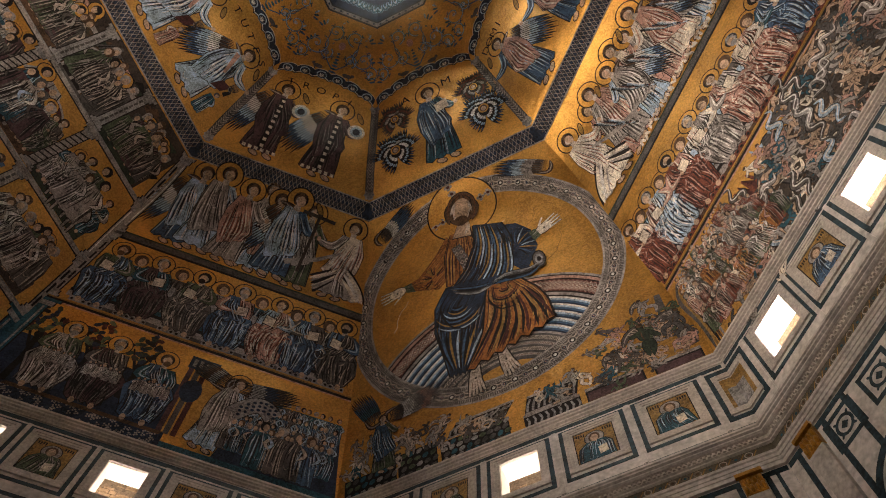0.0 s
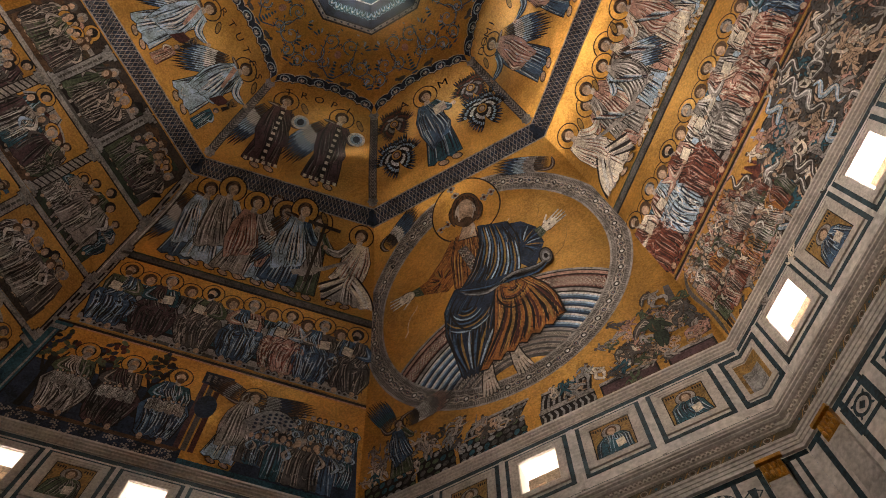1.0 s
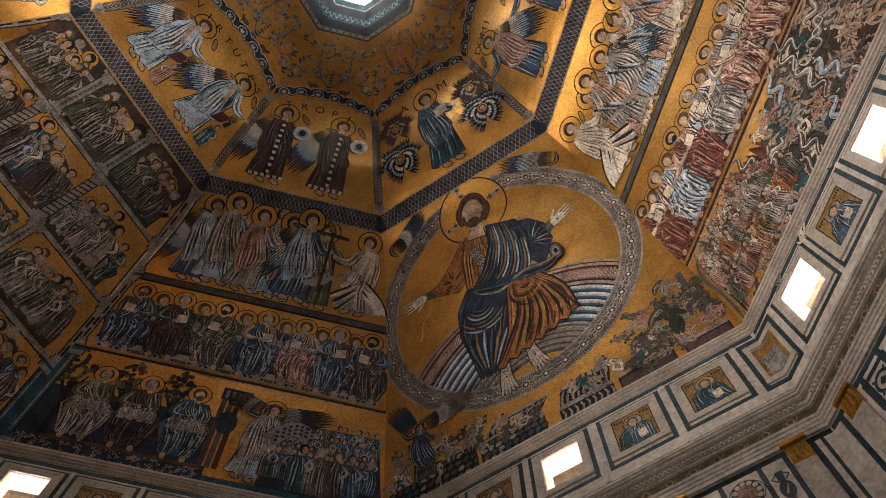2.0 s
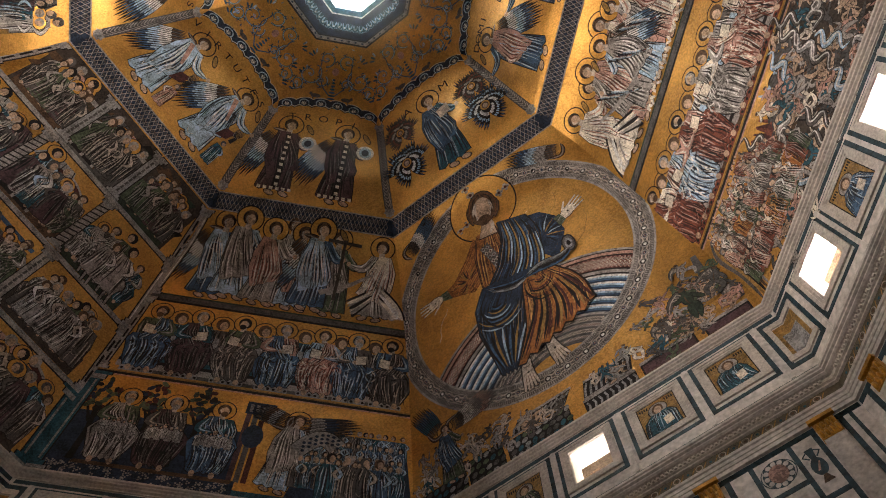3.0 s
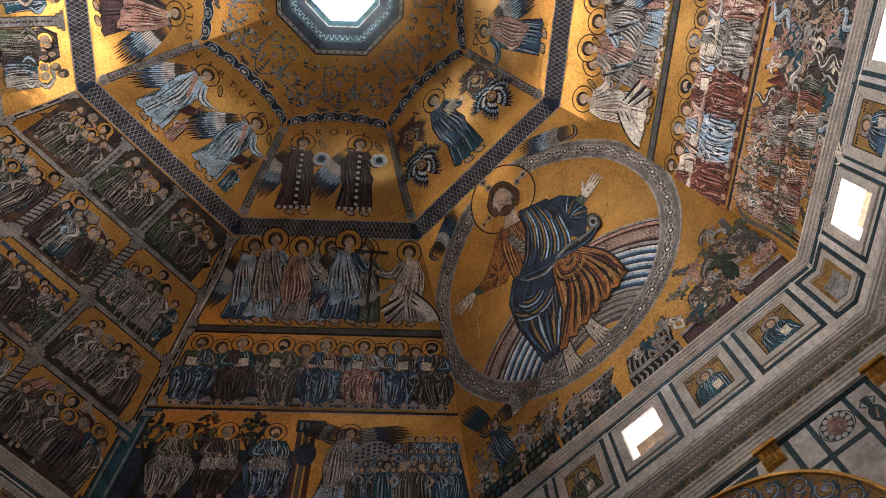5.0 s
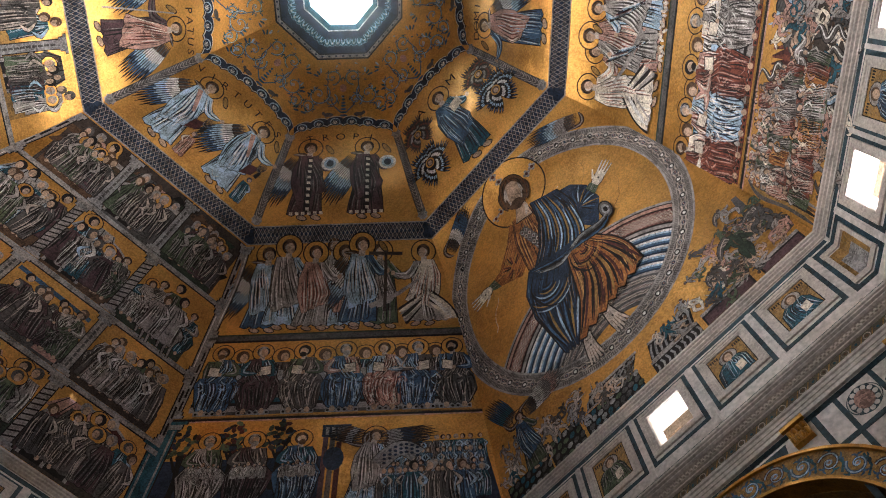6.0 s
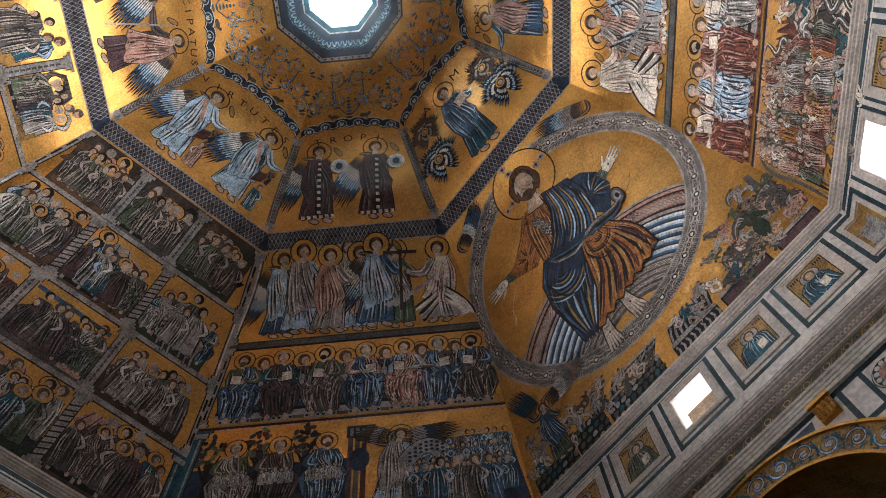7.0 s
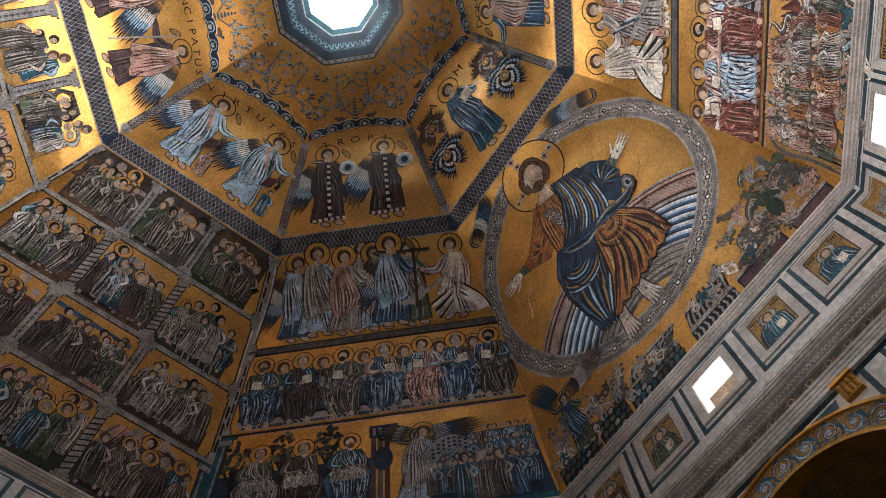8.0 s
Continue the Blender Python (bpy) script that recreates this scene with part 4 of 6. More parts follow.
def angel_tier(k):
    reg = register(k, "gold mosaic tier of winged angels under the scalloped border")
    if k == 0:
        sh, g = angel(k, reg, 0, 4.15, "blue", "teal", 3, wings=0)
        g.poly([(.04, .58), (.16, .6), (.15, .72), (.03, .7)], "t_cream", 12)
        put(reg, sh, "mosaic_figure", "robed figure shape in dark blue with a book")
        for x, z, r, tone in ((-1.5, 13.0, .8, "t_dk_red"), (-1.72, 11.55, .95, "t_lt_blue"), (1.75, 12.75, .8, "t_dk_red"), (1.85, 11.55, .95, "t_lt_blue")):
            sh = Sheet(k)
            seraph(sh, x, s_of(z), r, tone, random.Random(int(x * 10)), 4 if z > 12 else 26)
            put(reg, sh, "seraph", "six-winged seraph of striped feathers")
        letters(k, reg, "A", -1.15, -.65, S5 - .95, .5)
        letters(k, reg, "M", .55, 1.1, S5 - .95, .5)
    elif k == 1:
        for i, x in enumerate((-1.25, .95)):
            sh, g = angel(k, reg, x, 3.95, "purple", "purple", 5 + i, wings=2, stole=True)
            g.disc(.2, .67, .085, .095, "t_white", 13, 18)
            g.disc(.2, .67, .06, .07, "t_lt_blue", 14, 16)
            g.disc(.2, .67, .035, .045, "t_dk_blue", 15, 14)
            put(reg, sh, "mosaic_angel", "angel shape in purple robe holding a blue disc")
        letters(k, reg, "TROPI", -1.55, 1.35, S5 - .72, .42, .12)
    elif k == 2:
        for i, x in enumerate((-1.35, 1.15)):
            sh, g = angel(k, reg, x, 3.9, "ltblue", "ltblue", 8 + i, flip=1, wings=2, lean=-.06, arm=.45)
            g.strip([(-.05, .77), (.06, .5)], .05, .03, "t_rose", 13)
            g.poly([(.1, .3), (.2, .36), (.22, .5), (.12, .45)], "t_dk_red", 13)
            put(reg, sh, "mosaic_angel", "winged angel shape in pale blue robe")
            sh = Sheet(k)
            small(sh, x + .95, S4B + .2, 1.25, "rose" if i == 0 else "teal", random.Random(i), base=40)
            g2 = Fig(sh, x + 1.1, S4B + 1.55, .9, 1, .4, 40)
            g2.strip([(-.1, .0), (.1, .3), (.0, .6)], .18, .08, "t_ink", 1)
            g2.wing(.05, .4, .5, 1.0, .8, 5, ("t_ink", "t_dk_grey", "t_dk_grey", "t_ink"), 1)
            put(reg, sh, "mosaic_figure", "small crouching figure shape with a dark winged creature")
        letters(k, reg, "VIRTUTES", -2.1, 2.0, S5 - .8, .42, .2)
    elif k == 3:
        for i, x in enumerate((1.0, -1.3)):
            sh, g = angel(k, reg, x, 3.7, "rose", "purple", 11 + i, flip=-1, wings=1, arm=.6)
            put(reg, sh, "mosaic_angel", "angel shape in rose and purple robe holding a staff")
            sh = Sheet(k)
            sh.strip([(x - .95, S4B + .5), (x - .55, S4B + 3.4)], .06, .05, "t_stone", 45)
            put(reg, sh, "staff")
        letters(k, reg, "PRINCIPATUS", -2.0, 2.0, S5 - .8, .4, .2)
    elif k == 7:
        for i, x in enumerate((-1.35, .95)):
            sh, g = angel(k, reg, x, 3.8, "rose", "blue", 15 + i, flip=-1, wings=2, arm=.5)
            put(reg, sh, "mosaic_angel", "winged angel shape in rose robe with a staff")
        letters(k, reg, "DOMI", -1.9, -.5, S5 - .95, .42, .05)
    else:
        for i, x in enumerate((-1.2, 1.1)):
            sh, g = angel(k, reg, x, 3.8, "white", "blue", 20 + k + i, wings=2)
            put(reg, sh, "mosaic_angel", "winged angel shape in pale robe")


for k in range(8):
    angel_tier(k)

# ---- west side: the great roundel ----
CX, CY, R_IN, R_OUT = -0.06, 6.22, 3.95, 4.58


def roundel():
    k = 0
    reg = empty("mosaic_roundel", (0, 0, 0), "great mosaic roundel of a seated robed figure on a rainbow", "mosaic")
    sh = Sheet(k)
    sh.ring(CX, CY, R_IN - .03, R_OUT, "t_slate", 2, 120)
    sh.ring(CX, CY, R_OUT - .05, R_OUT + .02, "t_stone", 2.5, 120)
    sh.ring(CX, CY, R_IN - .05, R_IN + .02, "t_stone", 3, 120)
    sh.ring(CX, CY, R_OUT - .2, R_OUT - .17, "t_stone", 3, 120)
    sh.ring(CX, CY, R_IN + .13, R_IN + .16, "t_stone", 3, 120)
    put(reg, sh, "rim", "grey patterned rim with round medallions")
    sh = Sheet(k)
    n = 84
    for i in range(n):
        a = 2 * math.pi * i / n
        r = (R_IN + R_OUT) / 2 - .01
        x, y = CX + r * math.cos(a), CY + r * math.sin(a)
        big = i % 2 == 0
        sh.piece = "medallion_%d" % i
        sh.disc(x, y, .13 if big else .1, .13 if big else .1, "t_stone", 3.5, 10)
        sh.disc(x, y, .095 if big else .06, .095 if big else .06, "t_ink" if big else "t_dk_blue", 4, 10)
        sh.disc(x, y, .055 if big else .025, .055 if big else .025, "t_white" if big else "t_rose", 4.5, 8)
        sh.piece = "rim_pattern"
        for j in range(5):
            b = a + 2 * math.pi / n * (j - 2) / 5
            for ra, rb in ((R_OUT - .16, R_OUT - .06), (R_IN + .03, R_IN + .12)):
                sh.strip([(CX + ra * math.cos(b), CY + ra * math.sin(b)), (CX + rb * math.cos(b), CY + rb * math.sin(b))], .026, .026, "t_stone", 3.5)
        for q_ in (-1, 1):
            b = a + 2 * math.pi / n * .5
            sh.spindle([(CX + (r + q_ * .15) * math.cos(a), CY + (r + q_ * .15) * math.sin(a)), (CX + (r + q_ * .05) * math.cos(b), CY + (r + q_ * .05) * math.sin(b)), (CX + (r + q_ * .15) * math.cos(2 * b - a), CY + (r + q_ * .15) * math.sin(2 * b - a))], .045, "t_bone", 3.2, 5)
    for i in range(n):
        sub = Sheet(k)
        sub.polys = [q_ for q_ in sh.polys if q_[3] == "medallion_%d" % i]
        sub.polys = [(a_, b_, c_, "") for a_, b_, c_, d_ in sub.polys]
        put(reg, sub, "medallion")
    sh.polys = [q_ for q_ in sh.polys if q_[3] == "rim_pattern"]
    tagged(put(reg, sh, "rim_pattern"), kind="stuff")
    # fine repair seams in the gold ground
    rc = random.Random(91)
    for i in range(16):
        sh = Sheet(k)
        a, d = rc.random() * 6.28, rc.uniform(1.2, 3.4)
        x, y, t = CX + d * math.cos(a), CY + d * math.sin(a), rc.uniform(.3, 1.1)
        pts = [(x, y)]
        for j in range(6):
            t += rc.uniform(-.6, .6)
            pts.append((pts[-1][0] + .22 * math.cos(t), pts[-1][1] + .22 * math.sin(t)))
        if all(math.hypot(p_[0] - CX, p_[1] - CY) < R_IN - .1 for p_ in pts):
            sh.strip(pts, .03, .015, "t_cream" if i % 2 else "gold_dark", .4)
            put(reg, sh, "repair_seam")
    # rainbow seat
    sh = Sheet(k)
    RX, RY = 0.0, 1.0
    bands = [(4.95, 4.87, "t_stone"), (4.87, 4.83, "t_ink"), (4.83, 4.72, "t_rose"), (4.72, 4.68, "t_ink"), (4.68, 4.22, "t_dk_red"), (4.22, 4.17, "t_ink"), (4.17, 4.06, "t_stone"), (4.06, 4.0, "t_ink")]
    for j in range(5):
        a = 4.0 - j * .26
        bands += [(a, a - .07, "t_white"), (a - .07, a - .13, "t_lt_blue"), (a - .13, a - .2, "t_blue"), (a - .2, a - .26, "t_dk_blue")]
    bands += [(2.7, 2.62, "t_stone"), (2.62, 1.7, "t_dk_grey")]
    m = 120
    for ro, ri, mat in bands:
        for i in range(m):
            a, b = math.pi * i / m, math.pi * (i + 1) / m
            c = (a + b) / 2
            x, y = RX + (ro + ri) / 2 * math.cos(c), RY + (ro + ri) / 2 * math.sin(c)
            if math.hypot(x - CX, y - CY) < R_IN + .1:
                sh.add([(RX + r * math.cos(t), RY + r * math.sin(t)) for r, t in ((ri, a), (ro, a), (ro, b), (ri, b))], mat, .6)
    for i in range(96):      # lozenges and small flowers along the patterned bands
        for r, w, mt, mid in ((4.45, .145, "t_bone", "t_red"), (4.6, .07, "t_rose", "t_ink"), (4.3, .07, "t_rose", "t_ink"), (2.48, .1, "t_bone", "t_ink"), (2.28, .09, "t_stone", "t_dk_red"), (2.08, .09, "t_bone", "t_ink"), (1.88, .08, "t_stone", "t_dk_red")):
            a = math.pi * (i + (.5 if r in (4.6, 4.3, 2.28, 1.88) else 0)) / 96
            w = min(w, r * math.pi / 96 * 1.02)
            x, y = RX + r * math.cos(a), RY + r * math.sin(a)
            if math.hypot(x - CX, y - CY) < R_IN - .05:
                sh.disc(x, y, w, w * (1.0 if r < 4.4 or r > 4.5 else .8), mt, 1.1, 4, a)
                sh.disc(x, y, w * .62, w * .55, mid, 1.5, 4, a)
                sh.disc(x, y, w * .25, w * .25, "t_cream", 1.8, 5, a)
    put(reg, sh, "rainbow", "patterned and blue banded rainbow arcs")
    # the seated figure as plain draped shapes
    sh = Sheet(k)
    g = Fig(sh, 0, 0, 1.0, 1, 0, 8)
    rng = random.Random(77)
    hx, hy = -.08, 9.72
    sh.piece = "halo"
    sh.disc(hx, hy + .1, 1.3, 1.26, "t_ink", 6, 40)
    sh.disc(hx, hy + .1, 1.25, 1.21, "gold", 7, 40)
    for a in (90, 0, 180):
        for d in (.78, 1.08):
            x, y = hx + d * math.cos(radians(a + 12)), hy + .1 + d * math.sin(radians(a + 12))
            for q_ in range(4):
                sh.disc(x + .09 * math.cos(q_ * 1.571), y + .09 * math.sin(q_ * 1.571), .07, .07, "t_stone", 8, 8)
            sh.disc(x, y, .06, .06, "t_dk_red", 9, 8)
    sh.piece = "robe"
    def drape(el, er, robe, ly, folds, light=.5):
        g.drape(el, er, robe, ly, folds, rng, light, folds * 3)

    def fan(x, y, r0, r1, a0, a1, n, tones, ly, w=.05, stretch=1.0):
        """Strokes spreading from a knee, an elbow or a knot of cloth."""
        for i in range(n):
            a = radians(a0 + (a1 - a0) * i / (n - 1))
            ra, rb = r0 * (.8 + .4 * (i % 3) / 2), r1 * (.75 + .25 * (i % 4) / 3)
            g.spindle([(x + ra * math.cos(a), y + ra * stretch * math.sin(a)), (x + (ra + rb) / 2 * math.cos(a + .06), y + (ra + rb) / 2 * stretch * math.sin(a + .06)), (x + rb * math.cos(a), y + rb * stretch * math.sin(a))], w, tones[i % len(tones)], ly, 6, .4)

    def bowed(x, y, r0, r1, a0, a1, n, tones, ly, w):
        """Rounded folds, one within the other, under a knee."""
        for i in range(n):
            r = r0 + (r1 - r0) * i / (n - 1)
            b0, b1 = a0 + rng.uniform(0, 25), a1 - rng.uniform(0, 25)
            g.spindle([(x + r * math.cos(radians(b0 + (b1 - b0) * q_ / 6)), y + 1.15 * r * math.sin(radians(b0 + (b1 - b0) * q_ / 6))) for q_ in range(7)], w, tones[i % len(tones)], ly, 12)

    WARM_T, COOL_T = ("t_dk_red", "t_ink", "gold_dark", "t_orange"), ("t_ink", "t_blue", "t_ink", "gold_dark", "t_dk_blue", "t_lt_blue")
    # hanging sleeve, chest and collar of the tunic
    drape([(-.85, 8.95), (-1.4, 8.3), (-2.05, 7.7), (-2.45, 7.6)], [(-.45, 8.2), (-.8, 7.3), (-1.5, 6.85), (-2.3, 7.2)], "orange", 4, 9)
    fan(-1.55, 7.4, .1, .6, 20, 250, 16, WARM_T, 11)
    drape([(-2.38, 7.62), (-2.66, 7.6)], [(-2.28, 7.18), (-2.6, 7.3)], "green", 5, 3)
    drape([(-.72, 8.95), (-1.02, 8.1), (-1.22, 6.8)], [(.15, 8.9), (.25, 7.8), (-.2, 6.6)], "orange", 11, 9)
    g.strip([(-.62, 8.35), (-.35, 7.2)], .34, .36, "t_slate", 17)
    for i in range(5):
        for q_ in (-.08, .08):
            g.disc(-.6 + .055 * i + q_, 8.2 - .22 * i, .08, .1, "t_bone" if i % 2 else "t_grey", 18, 4)
            g.disc(-.6 + .055 * i + q_, 8.2 - .22 * i, .04, .05, "t_dk_red", 19, 4)
    # raised sleeve of the mantle
    sh.piece = "mantle"
    drape([(.85, 8.5), (1.55, 8.2), (1.95, 7.65)], [(.95, 6.7), (1.4, 5.95), (2.0, 6.9)], "deep", 6, 9, .4)
    fan(1.3, 7.2, .15, .8, -60, 120, 18, COOL_T, 12)
    drape([(1.85, 7.55), (2.08, 7.6)], [(1.95, 7.1), (2.2, 7.25)], "green", 12, 3)
    # mantle across the chest and shoulder
    drape([(.1, 8.95), (.0, 8.0), (-.4, 7.2), (-1.25, 6.45)], [(1.05, 8.5), (1.25, 7.5), (1.1, 6.5), (.75, 5.75)], "deep", 20, 8, .35)
    for i in range(24):
        f = i / 23
        a, b, c, d = (.2 + .8 * f, 8.85 - .4 * f), (.1 + 1.05 * f, 7.9 - .35 * f), (-.3 + 1.35 * f, 7.1 - .5 * f), (-1.15 + 1.9 * f, 6.5 - .7 * f)
        g.spindle(rng.choice(([a, b, c], [b, c, d], [a, b, c, d])), .065, ("t_ink", "t_blue", "t_ink", "gold_dark", "t_dk_blue", "t_lt_blue")[i % 6], 25 + i % 2, 8)
    # blue cloth over one knee, falling to a point
    drape([(-1.2, 6.75), (-1.7, 6.0), (-1.88, 5.0), (-1.55, 3.05)], [(.55, 6.3), (.1, 5.3), (-.4, 4.2), (-.95, 2.95)], "deep", 30, 10, .35)
    bowed(-.95, 5.9, .2, 1.0, 195, 330, 12, COOL_T, 36, .07)
    for i in range(12):
        f = i / 11
        g.spindle([(-1.75 + 1.5 * f, 5.0 - .5 * f), (-1.7 + 1.1 * f, 4.2 - .25 * f), (-1.45 + .45 * f, 3.2)], .08, COOL_T[i % 6], 36, 8)
    g.spindle([(-1.1, 6.55), (-1.55, 5.9), (-1.3, 5.0), (-.7, 4.6)], .07, "t_ink", 37, 10)
    # orange skirt over the other knee, spreading to the hem
    sh.piece = "tunic_skirt"
    drape([(.15, 6.1), (-.05, 5.2), (-.4, 4.2), (-1.0, 3.0)], [(1.1, 6.05), (1.5, 5.2), (1.72, 4.4), (1.88, 3.65)], "orange", 38, 13, .4)
    bowed(.6, 5.75, .12, .72, 190, 350, 9, WARM_T, 44, .07)
    fan(.6, 5.7, .12, .5, 20, 160, 9, WARM_T, 44, .05)
    for i in range(17):
        f = i / 16
        g.spindle([(.25 + .95 * f, 5.1 + .35 * f), (-.1 + 1.7 * f, 4.3 + .1 * f), (-.9 + 2.7 * f, 3.12 + .55 * f)], .09, ("t_ink", "t_dk_red", "t_orange", "t_ink", "gold_dark")[i % 5], 44 + i % 2, 8, .65)
    g.spindle([(.12, 5.9), (.05, 5.4), (.35, 4.85), (.9, 4.75)], .07, "t_ink", 46, 10)
    # gathered cloth across the lap and its curled end
    sh.piece = "sash"
    for i in range(11):
        f = i / 10
        g.spindle([(-1.15 + .2 * f, 6.65 - .35 * f), (-.2, 6.2 - .3 * f), (.7, 5.95 + .28 * f), (1.5, 5.75 + .3 * f), (1.95, 6.05 + .12 * f)], .12, ("t_ink", "t_blue", "t_slate", "t_ink", "t_grey")[i % 5], 47 + i % 2, 12)
    for r, m_, ly in ((.3, "t_ink", 47), (.25, "t_slate", 48), (.17, "t_grey", 49), (.09, "t_ink", 50)):
        g.disc(1.9, 6.25, r * .75, r * 1.3, m_, ly, 16)
    # neck and head, without features
    sh.piece = "head"
    g.strip([(-.14, 9.25), (-.32, 8.6)], .42, .74, "t_ink", 25)
    g.strip([(-.14, 9.25), (-.32, 8.64)], .38, .68, "t_skin", 26)
    g.spindle([(.0, 9.2), (-.02, 8.95), (-.2, 8.68)], .14, "t_bone", 27)
    tip = -.26
    def hd(u, v):
        return (hx + u * math.cos(tip) - v * math.sin(tip), hy + .1 + u * math.sin(tip) + v * math.cos(tip))
    g.disc(*hd(0, .02), .56, .68, "t_ink", 28, 28, tip)
    g.disc(*hd(0, .03), .53, .64, "t_brown", 29, 28, tip)
    for q_ in (-1, 1):
        g.spindle([hd(q_ * .3, .4), hd(q_ * .5, .0), hd(q_ * .42, -.55)], .3, "t_ink", 28, 8)
        g.spindle([hd(q_ * .3, .4), hd(q_ * .5, .0), hd(q_ * .42, -.52)], .25, "t_brown", 29, 8)
    for i in range(9):
        f = (i - 4) / 4
        g.spindle([hd(.02 * f, .6), hd(.42 * f, .38), hd(.5 * f, -.1), hd(.42 * f, -.45)], .03, "t_ink" if i % 2 else "t_rust", 30, 9)
    g.disc(*hd(0, -.08), .36, .52, "t_skin", 31, 24, tip)
    g.spindle([hd(-.24, .3), hd(-.33, -.1), hd(-.2, -.5)], .16, "t_bone", 32, 8)
    g.spindle([hd(.26, .28), hd(.33, -.1), hd(.24, -.45)], .12, "t_bone", 32, 8)
    g.disc(*hd(0, -.48), .26, .22, "t_brown", 33, 18, tip)
    for q_ in (-1, 1):
        g.spindle([hd(q_ * .34, -.1), hd(q_ * .32, -.4), hd(q_ * .1, -.66)], .13, "t_brown", 33, 8)
    sh.piece = "palm"
    # open palms
    for bx, by, dx, dy in ((2.1, 7.38, .93, .38), (-2.62, 7.45, -.95, -.07)):
        d = math.hypot(dx, dy)
        ux, uy = dx / d, dy / d
        sh.disc(bx + ux * .28, by + uy * .28, .33, .22, "t_ink", 14, 16, math.atan2(uy, ux))
        sh.disc(bx + ux * .28, by + uy * .28, .3, .19, "t_cream", 15, 16, math.atan2(uy, ux))
        for i in range(4):
            o = (i - 1.5) * .1
            a = (bx + ux * .4 - uy * o, by + uy * .4 + ux * o)
            b = (bx + ux * (.95 - .05 * abs(i - 1.5)) - uy * o * 1.35, by + uy * (.95 - .05 * abs(i - 1.5)) + ux * o * 1.35)
            sh.strip([a, b], .1, .06, "t_ink", 14)
            sh.strip([a, b], .075, .045, "t_cream", 15)
        a = (bx + ux * .2 - uy * .18, by + uy * .2 + ux * .18)
        sh.strip([a, (a[0] + ux * .3 - uy * .22, a[1] + uy * .3 + ux * .22)], .09, .05, "t_cream", 15)
        sh.disc(bx + ux * .3, by + uy * .3, .035, .035, "t_ink", 16, 8)
    # feet
    sh.piece = "foot"
    for x, y, a in ((-.82, 2.55, -.05), (.16, 2.8, .2)):
        ca, sa = math.cos(a), math.sin(a)

        def at(u, v):
            return (x + u * ca - v * sa, y + u * sa + v * ca)
        for grow, mat, ly in ((.035, "t_ink", 36), (0, "t_bone", 37)):
            sh.strip([at(.02, .45), at(0, .2), at(-.02, -.1), at(0, -.36)], .26 + grow * 2, .46 + grow * 2, mat, ly)
            sh.disc(*at(.02, .42), .15 + grow, .13 + grow, mat, ly, 12, a)
            for i in range(5):
                u = -.18 + .09 * i
                sh.strip([at(u, -.3), at(u * 1.25, -.52 - .05 * (2 - abs(i - 1)) * .7)], .085 + grow, .065 + grow, mat, ly)
                sh.disc(*at(u * 1.25, -.53 - .05 * (2 - abs(i - 1)) * .7), .038 + grow * .5, .038 + grow * .5, mat, ly, 8)
        for i in range(4):
            u = -.135 + .09 * i
            sh.strip([at(u * .8, -.08), at(u, -.34)], .012, .022, "t_brown", 38)
        sh.strip([at(-.1, .3), at(.0, .22), at(.12, .28)], .02, .015, "t_brown", 38)
        sh.disc(*at(0, .02), .04, .04, "t_ink", 39, 8)
    put(reg, sh, "enthroned_figure", "plain draped figure shape in blue mantle and orange tunic")


roundel()


